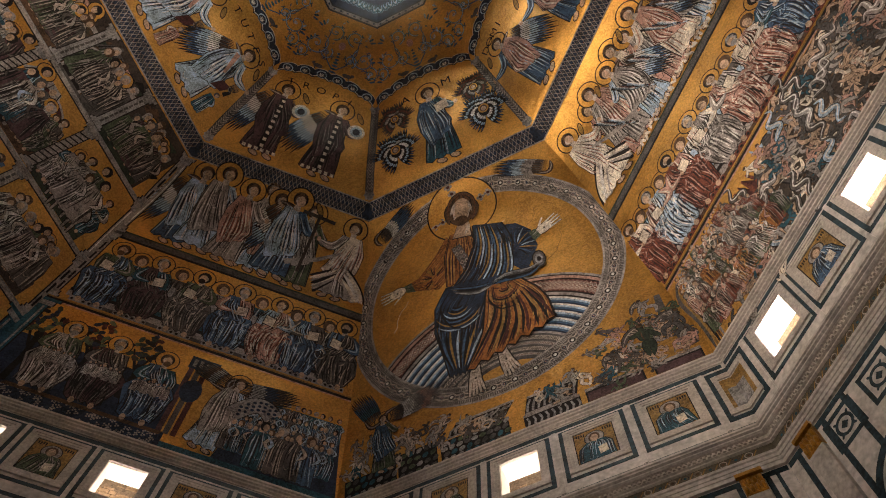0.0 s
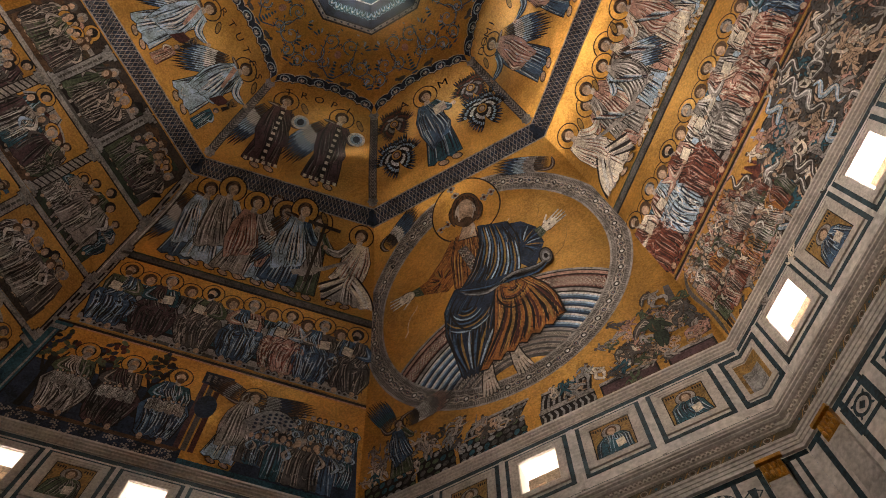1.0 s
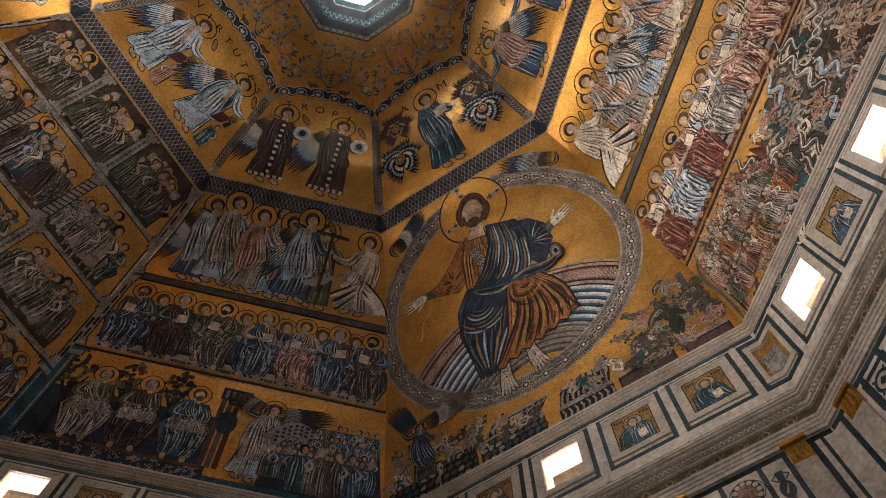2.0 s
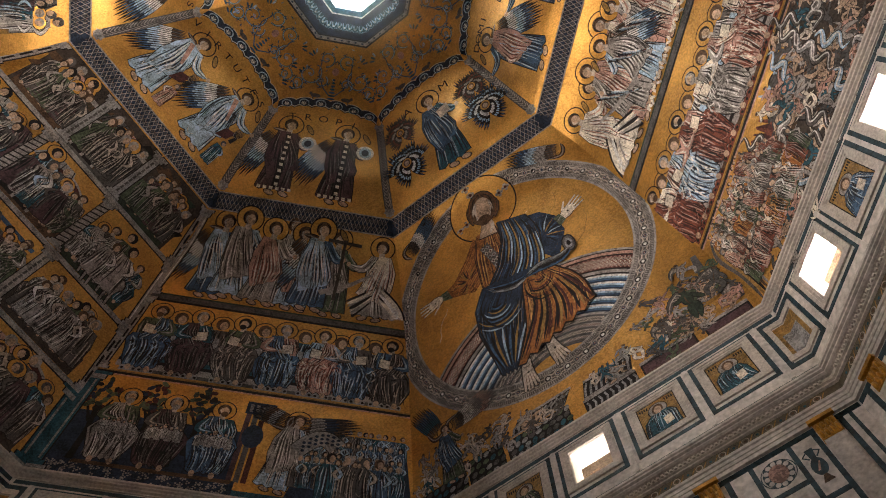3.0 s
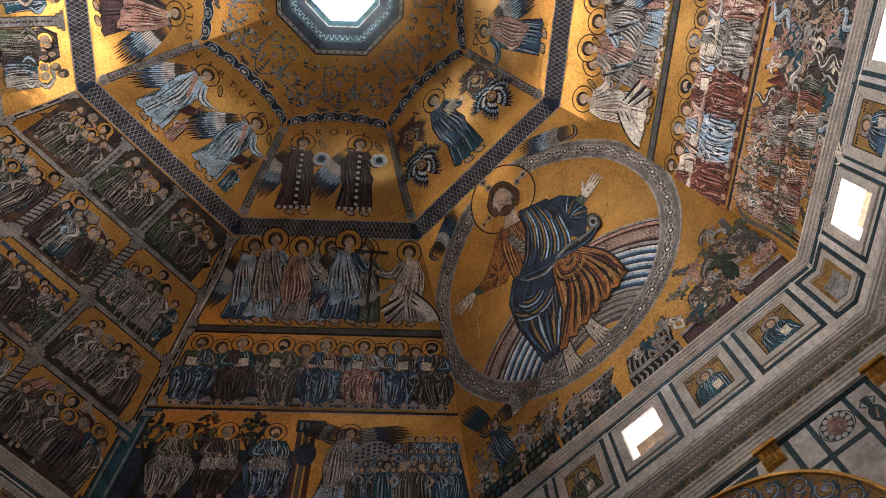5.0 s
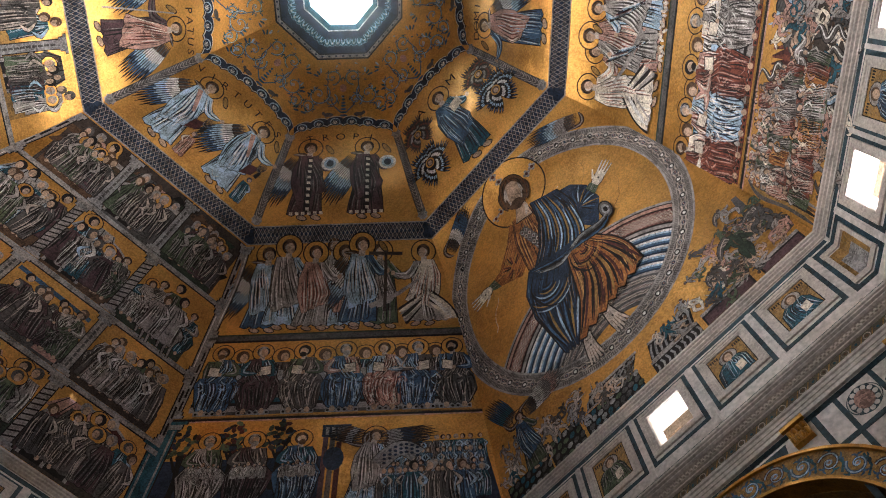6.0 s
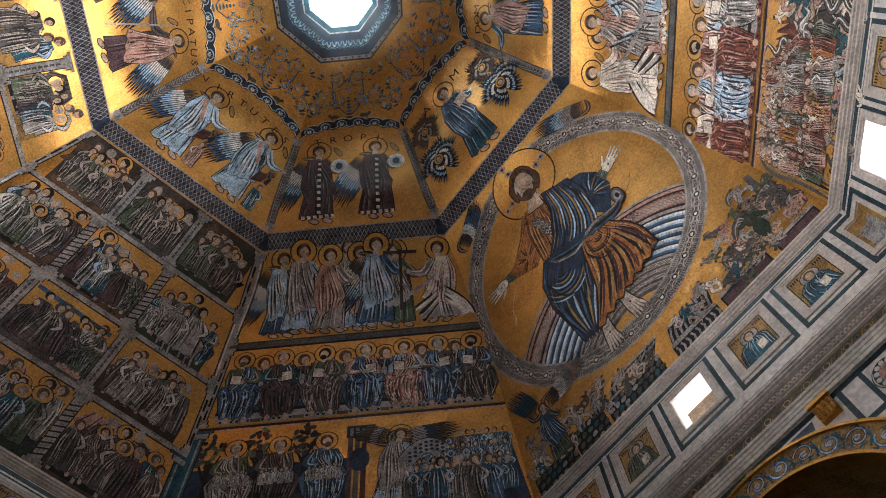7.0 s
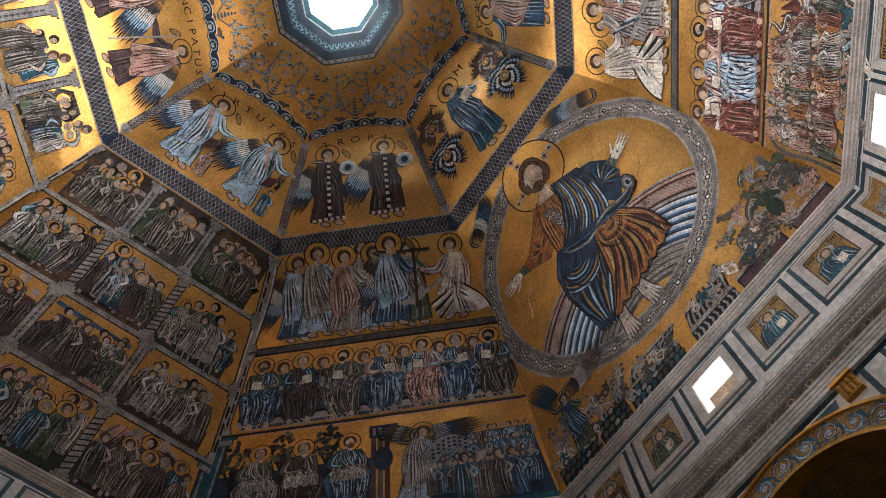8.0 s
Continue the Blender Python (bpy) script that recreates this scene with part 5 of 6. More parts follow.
def west_lower():
    k = 0
    reg = register(k, "gold mosaic field with tombs, rising figures and demons below the roundel")
    rng = random.Random(4)
    # winged angel shape beside the rib
    sh = Sheet(k)
    standing(sh, -3.75, .55, 2.2, "blue", "green", rng, wings=0, base=30)
    g = Fig(sh, -3.75, .7, 2.2, 1, 0, 30)
    g.wing(.1, .8, .75, math.radians(8), .5, 9, ("t_ink", "t_stone", "t_rose", "t_white"), 1)
    g.wing(-.1, .8, .62, math.radians(112), .5, 8, ("t_ink", "t_blue", "t_dk_blue", "t_teal"), 1)
    put(reg, sh, "mosaic_angel")
    # open tombs of stones and coffers
    def tomb(x0, x1, y0, y1, skew, kind):
        sh = Sheet(k)
        sh.add([(x0, y0), (x1, y0), (x1 + skew, y1), (x0 + skew, y1)], "t_ink", 3)
        if kind == "stones":
            nx, ny = max(3, int((x1 - x0) / .2)), max(2, int((y1 - y0) / .17))
            for j in range(ny):
                for i in range(nx):
                    x = x0 + (x1 - x0) * (i + .5 + .25 * (j % 2)) / nx + skew * j / ny
                    sh.disc(x, y0 + (y1 - y0) * (j + .5) / ny, .105, .075, rng.choice(("t_green", "t_grey", "t_dk_grey", "t_teal")), 4, 7, rng.random())
        elif kind == "fluted":
            n = int((x1 - x0) / .16)
            for i in range(n):
                x = x0 + (x1 - x0) * (i + .5) / n
                sh.strip([(x, y0 + .05), (x + .05, (y0 + y1) / 2), (x + skew, y1 - .08)], .07, .06, "t_grey", 4)
            sh.strip([(x0 + skew, y1), (x1 + skew, y1)], .08, .08, "t_stone", 5)
            sh.strip([(x0, y0), (x1, y0)], .06, .06, "t_stone", 5)
        else:
            sh.add([(x0 + .05, y0 + .05), (x1 - .05, y0 + .05), (x1 - .05 + skew, y1 - .1), (x0 + .05 + skew, y1 - .1)], "t_purple", 4)
            sh.strip([(x0 + skew, y1), (x1 + skew, y1)], .1, .1, "t_stone", 5)
            sh.strip([(x0, y0 + .05), (x1, y0 + .05)], .08, .08, "t_brown", 5)
        put(reg, sh, "tomb")
    tomb(-4.95, -3.4, .1, .75, 0, "stones")
    tomb(-3.35, -2.2, .1, .95, 0, "stones")
    tomb(-2.1, -.15, .1, .8, 0, "stones")
    tomb(-1.9, -.2, .85, 1.25, .3, "fluted")
    tomb(.25, 1.8, .12, .55, 0, "fluted")
    tomb(.3, 1.75, .62, 1.15, .15, "fluted")
    tomb(1.95, 3.5, .14, .6, .0, "coffer")
    tomb(3.75, 5.0, .14, .55, .0, "coffer")
    for i, (x, y, t) in enumerate(((-2.9, .8, .2), (-2.45, .95, -.7), (-1.5, .8, -1.3), (-.9, .85, 1.2), (1.0, .7, -1.2), (2.2, .75, .5), (2.7, .85, -.9), (3.2, .8, .9), (4.2, .7, 1.1), (4.6, .7, -.4), (-4.3, .75, .3), (-4.7, .7, -.2))):
        sh = Sheet(k)
        bare(sh, x, y, .75, rng, t, rng.choice(("t_skin", "t_stone", "t_cream")), 10)
        put(reg, sh, "mosaic_figure")
    for i in range(34):      # small risen figures among the tombs
        x, y = (rng.uniform(-4.9, -2.2), rng.uniform(.5, 1.5)) if i < 20 else (rng.uniform(-2.2, 3.2), rng.uniform(.45, .95))
        if math.hypot(x - CX, y + .35 - CY) > R_OUT + .3 and abs(x) < half(k, y) - .3:
            sh = Sheet(k)
            bare(sh, x, y, rng.uniform(.5, .7), rng, rng.uniform(-1.2, 1.2), rng.choice(("t_stone", "t_bone", "t_slate", "t_grey", "t_teal")), 8 + 3 * (i % 5))
            put(reg, sh, "mosaic_figure")
    # horned winged creatures
    for x, y, h, tone, a in ((3.95, .85, 1.25, "t_dk_green", .1), (4.5, 1.2, 1.0, "t_dk_grey", -.4), (3.2, .9, .75, "t_slate", .6), (4.3, 2.2, .8, "t_stone", .3)):
        sh = Sheet(k)
        g = Fig(sh, x, y, h, 1, a, 26)
        for i in range(3):
            b = radians(105 + 22 * i)
            for w_, m_, l_ in ((.2, "t_ink", 0), (.16, "t_slate", 1), (.02, "t_bone", 2)):
                g.spindle([(-.05, .68), (-.05 + .3 * math.cos(b), .72 + .2 * math.sin(b)), (-.12 + .4 * math.cos(b + .4), .5 + .34 * math.sin(b + .4))], w_, m_, l_, 6)
        bare(sh, x, y, h, rng, a, tone, 32)
        put(reg, sh, "mosaic_creature", "dark winged creature shape")
    for i in range(60):
        x, y = rng.uniform(2.7, 4.9), rng.uniform(.5, 2.4)
        if math.hypot(x - CX, y - CY) > R_OUT + .35 and x < half(k, y) - .3:
            sh = Sheet(k)
            bare(sh, x, y, rng.uniform(.45, .65), rng, rng.random() * 6.28, rng.choice(("t_skin", "t_stone", "t_green", "t_dk_grey", "t_rose")), 4 + 3 * (i % 5))
            put(reg, sh, "mosaic_figure")
    sh = Sheet(k)
    sh.strip([(4.85, .7), (4.7, 1.6), (4.55, 2.3), (4.6, 2.9)], .4, .16, "t_dk_grey", 3)
    sh.strip([(4.85, .7), (4.7, 1.6), (4.55, 2.3)], .1, .1, "gold_dark", 4)
    put(reg, sh, "rocky_hill")
    # wings reaching over both ribs above the roundel
    for x, y, a, ln in ((-3.2, 10.05, 26, .74), (3.2, 10.0, 154, .85)):
        sh = Sheet(k)
        g = Fig(sh, x, y, 2.3, 1, 0, 5)
        g.wing(0, 0, ln, radians(a), .3, 9, ("t_ink", "t_blue", "t_dk_blue", "t_white") if x < 0 else ("t_ink", "t_lt_blue", "t_dk_blue", "t_stone"), 1)
        put(reg, sh, "wing")


west_lower()


# ---- south-west and north-west sides: angels, enthroned rows, the saved and the damned ----
def judgement_side(k, s3, s2, dir_):
    rng = random.Random(30 + k)
    # side 1's bluish low light is put into its bench and robe colours
    dim = k == 1
    reg = register(k, "gold mosaic tier of standing angels carrying a cross and trumpet")
    ledge(k, reg, s3, ("t_ink", "t_dk_grey", "t_dk_green"), (.08, .2, .06))
    if dim:
        row = [(-2.6, "ltblue", "blue", 1), (-1.85, "white", "ltblue", 0), (-.85, "rose", "white", 0), (-.25, "white", "rose", 0), (.25, "rose", "ltblue", 0), (.75, "ltblue", "blue", 1), (1.5, "white", "green", 0)]
    else:
        row = [(-2.0, "white", "rose", 1), (-1.5, "rose", "white", 0), (-.75, "white", "ltblue", 1), (.0, "pale", "rose", 0), (.5, "white", "rose", 0), (1.2, "rose", "pale", 1), (2.0, "white", "ltblue", 0), (2.9, "rose", "white", 1)]
    for i, (x, robe, under, w) in enumerate(row):
        sh = Sheet(k)
        standing(sh, x, s3 + .2 + .08 * (i % 2), (3.75 if dim else 3.45) + .2 * (i % 2), robe, under, rng, dir_, .02 * rng.uniform(-1, 1), True, w, False, "t_brown", 3 + 14 * (i % 3), False, .3)
        put(reg, sh, "mosaic_angel", "haloed angel shape in %s robe" % {"ltblue": "pale blue", "pale": "cream"}.get(robe, robe))
    lead = 3.0 if dim else -3.2
    sh = Sheet(k)
    g = standing(sh, lead, s3 + .25, 3.6, "pale", "white" if dim else "pale", rng, -dir_, 0, True, 0, False, "t_brown", 30, False, .45)
    f = -1 if dim else 1
    sh.strip([(lead + f * .2, s3 + 2.3), (lead + f * .9, s3 + 1.7), (lead + f * 1.9, s3 + 1.15)], .1, .24, "t_stone", 44)
    for q_ in range(7):
        sh.spindle([(lead - f * .1, s3 + 1.9 - .12 * q_), (lead - f * .7, s3 + 1.2 - .1 * q_), (lead - f * (1.15 - .1 * q_), s3 + .5)], .2, ("t_ink", "t_cream", "t_stone", "t_white")[q_ % 4], 38 + q_ % 2, 8, .6)
        sh.spindle([(lead + f * .1, s3 + 1.7 - .1 * q_), (lead + f * .55, s3 + 1.25 - .12 * q_), (lead + f * (.95 - .05 * q_), s3 + .95 - .1 * q_)], .14, ("t_ink", "t_cream", "t_stone")[q_ % 3], 38 + q_ % 2, 8, .6)
    put(reg, sh, "mosaic_angel", "angel shape in pale windblown robe with a trumpet")
    if dim:
        sh = Sheet(k)
        sh.strip([(1.62, s3 + .9), (1.66, s3 + 3.5)], .11, .11, "t_earth", 48)
        sh.strip([(1.05, s3 + 3.42), (2.25, s3 + 3.36)], .13, .13, "t_earth", 49)
        put(reg, sh, "wooden_cross")
        for i, x in enumerate((-2.75, -.95, .75)):
            sh = Sheet(k)
            for j in range(7):
                sh.strip([(x + .07 * j, s3 + 2.5 - .1 * j), (x - .05 + .06 * j, s3 + 1.6 - .1 * j), (x - .35 + .05 * j, s3 + .55 + .1 * j)], .07, .03, ("t_ink", "t_dk_blue", "t_white", "t_dk_red")[j % 4], 2)
            put(reg, sh, "wing")
    else:
        for x in (-2.35, -1.1, -.15, .9, 1.7):
            sh = Sheet(k)
            for j in range(8):
                sh.strip([(x + .06 * j, s3 + 2.7 - .09 * j), (x + .3 + .04 * j, s3 + 1.8 - .06 * j), (x + .75 - .03 * j, s3 + .9 + .08 * j)], .075, .035, ("t_ink", "t_lt_blue", "t_white", "t_red", "t_dk_blue")[j % 5], 46)
            put(reg, sh, "wing")
        for j in range(46):
            sh = Sheet(k)
            x = -2.1 + 6.0 * j / 45
            sh.disc(x + rng.uniform(-.05, .05), s3 + .2 + .2 * rng.random(), .05, .13, "t_cream", 47, 7, rng.uniform(-.6, .6))
            put(reg, sh, "foot")
    # enthroned row
    reg = register(k, "gold mosaic tier of enthroned haloed figures on a long bench")
    ledge(k, reg, s2, ("t_rose", "t_ink", "gold_dark"), (.05, .09, .05))
    sh = Sheet(k)
    h2 = s3 - s2
    a = half(k, s2 + 2.0) - .3
    sh.quad(-a, s2 + .15, a, s2 + 1.66, "t_dk_grey" if dim else "t_brown", 1)
    for q_ in range(40):
        xx = -a + 2 * a * (q_ + .5) / 40
        sh.quad(xx - .02, s2 + .8, xx + .02, s2 + 1.62, "t_ink" if q_ % 2 else ("t_teal" if dim else "t_rose"), 1.5)
    for y0, y1, m in ((.28, .5, "t_stone"), (.5, .62, "t_ink"), (.62, .78, "t_teal" if dim else "t_grey"), (1.62, 1.72, "t_rose"), (1.72, 1.9, "t_lt_blue" if not dim else "t_grey")):
        a = half(k, s2 + y1) - .35
        sh.quad(-a, s2 + y0, a, s2 + y1, m, 2)
    put(reg, sh, "bench", "long bench with rose and grey back rail")
    if dim:
        xs = [-3.6, -2.3, -.95, .4, 1.65, 2.75, 3.85]
        cols = [("navy", "green"), ("purple", "teal"), ("brown", "green"), ("navy", "rose"), ("rose", "ltblue"), ("blue", "brown"), ("grey", "navy")]
    else:
        xs = [-4.5, -3.4, -2.2, -.95, .3, 1.5, 2.7, 3.9]
        cols = [("red", "pale"), ("ltblue", "rose"), ("red", "rose"), ("white", "pale"), ("rose", "white"), ("rose", "pale"), ("blue", "teal"), ("green", "rose")]
    for i, (x, (robe, under)) in enumerate(zip(xs, cols)):
        if i + 1 < len(xs):
            sh = Sheet(k)
            xm = (x + xs[i + 1]) / 2
            g = Fig(sh, xm, s2 + 1.35, 1.45, dir_, 0, 4)
            g.drape([(-.2, .62), (-.26, .2)], [(.2, .62), (.26, .2)], ("teal", "brown", "white")[i % 3], 3, 5, rng)
            g.halo(0, .78, .24)
            g.disc(0, .8, .15, .17, "t_brown", 8, 12)
            g.disc(.03, .76, .09, .13, "t_skin", 9, 10)
            sh.quad(xm - .1, s2 + .8, xm + .06, s2 + 1.9, "t_lt_blue" if not dim else "t_grey", 14)
            put(reg, sh, "mosaic_angel", "half-seen haloed figure shape behind the bench")
        sh = Sheet(k)
        seated(sh, x, s2 + .2, 2.9, robe, under, rng, dir_ if i % 2 else -dir_, True, ("t_brown", "t_grey", "t_ink", "t_stone")[i % 4], True, i % 3 != 1, 20)
        put(reg, sh, "mosaic_figure", "enthroned haloed figure shape in %s robe" % {"ltblue": "pale blue"}.get(robe, robe))
        sh = Sheet(k)
        sh.quad(x - .5, s2 + .12, x + .5, s2 + .3, "t_grey" if dim else "t_red", 17)
        for j in range(6):
            sh.disc(x - .42 + .17 * j, s2 + .21, .05, .05, "t_ink", 18, 6)
        put(reg, sh, "footstool")
    return rng


S2L, S3L = s_of(3.65), s_of(6.72)
rng_l = judgement_side(1, S3L, S2L, 1)
S2R, S3R = s_of(2.85), s_of(6.35)
rng_r = judgement_side(7, S3R, S2R, -1)


def tree(k, reg, x, y, h, w):
    sh = Sheet(k)
    sh.strip([(x, y), (x + .08, y + h * .35), (x, y + h * .7)], .2, .12, "t_ink", 2)
    for q_ in (-1, 1):
        sh.strip([(x, y + h * .45), (x + q_ * w * .4, y + h * .75)], .1, .05, "t_ink", 2)
    rr = random.Random(int(x * 7))
    for _ in range(34):
        a, d = rr.random() * 6.28, math.sqrt(rr.random())
        sh.disc(x + w * .6 * d * math.cos(a), y + h * .8 + h * .22 * d * math.sin(a), .13, .08, rr.choice(("t_dk_green", "t_green", "t_dk_red", "t_dk_blue", "t_ink")), 3 + _ % 3, 6, rr.random() * 3)
    put(reg, sh, "mosaic_tree")


def saved():
    k, rng = 1, rng_l
    reg = register(k, "dim mosaic tier of three enthroned elders, an angel and a crowd")
    sh = Sheet(k)
    a, b = half(k, .1), half(k, .75)
    sh.add([(-a, .04), (0.2, .04), (0.2, .62), (-b, .62)], "t_dk_blue", 2)
    for i in range(90):
        x, y = -4.7 + 4.8 * rng.random(), .1 + .45 * rng.random()
        for q_ in range(3):
            sh.disc(x + .04 * math.cos(q_ * 2.1), y + .04 * math.sin(q_ * 2.1), .03, .03, "t_stone", 3, 5)
    sh.add([(.2, .04), (a, .04), (half(k, .35), .35), (.2, .35)], "t_teal", 2)
    # dark blue sheets added over the gold to darken this tier behind the figures
    sh.add([(1.55, .35), (half(k, .35) - .05, .35), (half(k, 2.2) - .15, 2.2), (3.4, 2.55), (2.0, 2.2)], "t_dk_blue", 1)
    sh.add([(.02 - half(k, .62), .62), (.0, .62), (.0, 2.3), (.02 - half(k, 2.3), 2.3)], "t_dk_blue", 1)
    put(reg, sh, "meadow", "dark blue meadow strip with small white flowers, dark blue grounds above")
    for i, (x, robe, under) in enumerate(((-3.35, "white", "green"), (-2.05, "purple", "brown"), (-.68, "blue", "teal"))):
        sh = Sheet(k)
        g = seated(sh, x, .62, 2.75, robe, under, rng, 1, True, "t_grey" if i < 2 else "t_brown", False, True, 20)
        for j in range(7):
            small(sh, x - .42 + .14 * j, 1.55 + .05 * (j % 2), .55, "white", rng, base=36)
        sh.add([(x - .75, .5), (x + .75, .5), (x + .85, .62), (x - .65, .62)], "t_brown", 19)
        put(reg, sh, "mosaic_figure", "enthroned elder shape with small souls in his lap")
    tree(k, reg, -4.15, .6, 2.9, .9)
    tree(k, reg, -2.7, 1.2, 2.4, .8)
    tree(k, reg, -1.35, 1.2, 2.4, .8)
    sh = Sheet(k)
    for j in range(3):
        sh.quad(-.05 + .2 * j, .6, .1 + .2 * j, 3.3 - .25 * j, ("t_purple", "t_dk_grey", "t_dk_red")[j], 3)
    sh.quad(-.1, 3.0, .75, 3.45, "t_dk_blue", 4)
    for j in range(4):
        sh.quad(0 + .18 * j, 3.08, .1 + .18 * j, 3.36, "t_grey", 5)
    sh.disc(.3, 2.2, .3, .42, "t_dk_blue", 5, 14)
    put(reg, sh, "painted_gate", "painted city gate with small dark towers")
    sh = Sheet(k)
    standing(sh, 1.1, .4, 2.95, "white", "ltblue", rng, 1, -.15, True, 0, False, "t_brown", 26, False, .5)
    g = Fig(sh, 1.2, .5, 2.65, 1, 0, 26)
    g.wing(.05, .86, .72, math.radians(5), .3, 8, ("t_ink", "t_dk_blue", "t_brown", "t_grey"), 1)
    g.wing(-.02, .9, .4, math.radians(160), .4, 6, ("t_ink", "t_brown", "t_dk_grey", "t_grey"), 1)
    pts = [(1.6 + 1.1 * t, 1.9 + .55 * math.sin(t * 2.6)) for t in [i / 8 for i in range(9)]]
    sh.strip(pts, .55, .6, "t_ink", 43)
    sh.strip(pts, .5, .55, "t_grey", 44)
    for q_ in range(1, 8):
        for w_ in (-.14, .0, .14):
            sh.disc(pts[q_][0] + .02 * q_, pts[q_][1] + w_, .055, .05, "t_dk_blue", 45, 8)
    put(reg, sh, "mosaic_angel", "angel shape in white with a curling scroll")
    # crowd robes kept blue and teal, carrying the bluish low light as colour
    for i in range(56):
        row = i // 14
        x = 1.75 + (i % 14) * .21 + rng.uniform(-.05, .05)
        y = 1.95 - .45 * row + .02 * x
        if abs(x) < half(k, y) - .1:
            sh = Sheet(k)
            small(sh, x, y, .95 if row < 3 else 1.2, rng.choice(("teal", "teal", "navy", "blue", "grey", "brown")), rng, False, 0, 4 + 9 * min(row, 3))
            put(reg, sh, "mosaic_figure")
    for x, robe in ((3.55, "grey"), (3.95, "blue"), (2.6, "teal"), (3.1, "brown")):
        sh = Sheet(k)
        small(sh, x, .3, 1.75, robe, rng, base=46)
        put(reg, sh, "mosaic_figure")


saved()


def damned():
    k, rng = 7, rng_r
    reg = register(k, "crowded dark mosaic of tumbling figures, serpents and a horned giant")
    sh = Sheet(k)
    s1 = S2R - .12
    def edge(s):
        return half(k, s)
    sh.add([(-2.6, .04), (edge(.04), .04), (edge(1.2), 1.2), (-2.2, 1.2)], "t_earth", 1)
    sh.add([(-1.0, 1.2), (edge(1.2), 1.2), (edge(s1), s1), (1.0, s1)], "t_earth", 1)
    sh.add([(-3.2, .04), (-2.6, .04), (-2.2, 1.2), (-1.0, 1.2), (-.4, 1.7), (-2.2, 1.8)], "t_brown", 2)
    for q_ in range(5):      # rocky slope beside the rib
        sh.spindle([(.12 + .1 * q_ - edge(.1), .1), (.2 + .09 * q_ - edge(1.2), 1.2), (.1 + .12 * q_ - edge(2.2), 2.2), (.35 + .1 * q_ - edge(2.75), 2.75)], .16, ("t_slate", "gold_dark", "t_ink", "t_brown", "t_stone")[q_], 3 + q_, 12)
    put(reg, sh, "cavern", "dark brown cavern ground")
    for i in range(126):
        row = i // 18
        x = -5.35 + .1 * (row % 2) + (i % 18) * .18 + .1 * row + rng.uniform(-.1, .1)
        y = 2.25 - .3 * row + rng.uniform(-.09, .09)
        if x < .3 - half(k, y + .5):
            continue
        sh = Sheet(k)
        small(sh, x, y, .66 + .06 * row, rng.choice(("rose", "brown", "green", "white", "red", "orange")), rng, False, rng.uniform(-.2, .2), 4 + 9 * (row % 4), None)
        put(reg, sh, "mosaic_figure")
    # the horned giant
    sh = Sheet(k)
    gx, gy = -.45, 1.95
    g = Fig(sh, gx, gy - 1.35, 1.9, 1, 0, 3)
    for grow, mt, ly in ((.05, "t_ink", 0), (0, "t_dk_grey", 1)):
        g.strip([(0, .78), (.02, .55), (0, .42)], .3 + grow, .26 + grow, mt, ly)
        g.strip([(-.06, .45), (-.32, .34), (-.26, .06)], .16 + grow, .08 + grow, mt, ly)
        g.strip([(.06, .45), (.34, .36), (.3, .06)], .16 + grow, .08 + grow, mt, ly)
        g.strip([(-.1, .74), (-.38, .66), (-.5, .82)], .1 + grow, .06 + grow, mt, ly)
        g.strip([(.1, .74), (.38, .7), (.52, .5)], .1 + grow, .06 + grow, mt, ly)
        g.disc(0, .92, .13 + grow / 2, .13 + grow / 2, mt, ly, 16)
    for sgn in (-1, 1):
        g.strip([(sgn * .08, 1.0), (sgn * .22, 1.05), (sgn * .24, 1.16)], .07, .02, "t_lt_blue", 3)
    for i in range(3):
        sh.ring(gx + .12 * (i - 1), gy + .0 - .14 * (i % 2), .1, .14, "t_teal", 30, 12)
    put(reg, sh, "mosaic_creature", "grey horned giant shape")
    for i in range(20):
        sh = Sheet(k)
        x, y, a = rng.uniform(-2.2, 3.6), rng.uniform(.35, 2.5), rng.random() * 6.28
        pts = [(x + 1.1 * j / 9 * math.cos(a) - .15 * math.sin(j * 1.4) * math.sin(a), y + 1.1 * j / 9 * math.sin(a) + .15 * math.sin(j * 1.4) * math.cos(a)) for j in range(10)]
        sh.spindle(pts, .2, "t_ink", 22, 26, .3)
        sh.spindle(pts, .15, rng.choice(("t_lt_blue", "t_grey", "t_stone", "t_slate")), 23, 26, .3)
        sh.spindle([(u_ + .02, v_ + .02) for u_, v_ in pts], .04, "t_white", 24, 26, .3)
        put(reg, sh, "serpent")
    for i in range(230):
        x, y = rng.uniform(-4.3, 4.6), rng.uniform(.02, 2.6)
        if abs(x) > half(k, y) - .25 or (x < -1.3 and y > .9 - .1 * x) or (x < -2.4 and y > .7):
            continue
        sh = Sheet(k)
        bare(sh, x, y, rng.uniform(.6, .85), rng, rng.random() * 6.28, rng.choice(("t_skin", "t_cream", "t_stone", "t_rose", "t_skin", "t_dk_grey", "t_teal")), 4 + 3 * (i % 6))
        put(reg, sh, "mosaic_figure")
    sh = Sheet(k)
    for i in range(8):
        x = -2.3 + .12 * i
        sh.strip([(x, 1.6), (x + .08, 2.1), (x - .05 + .05 * (i % 3), 2.5)], .2, .04, "t_red" if i % 2 else "t_dk_red", 3)
    put(reg, sh, "flames")


damned()


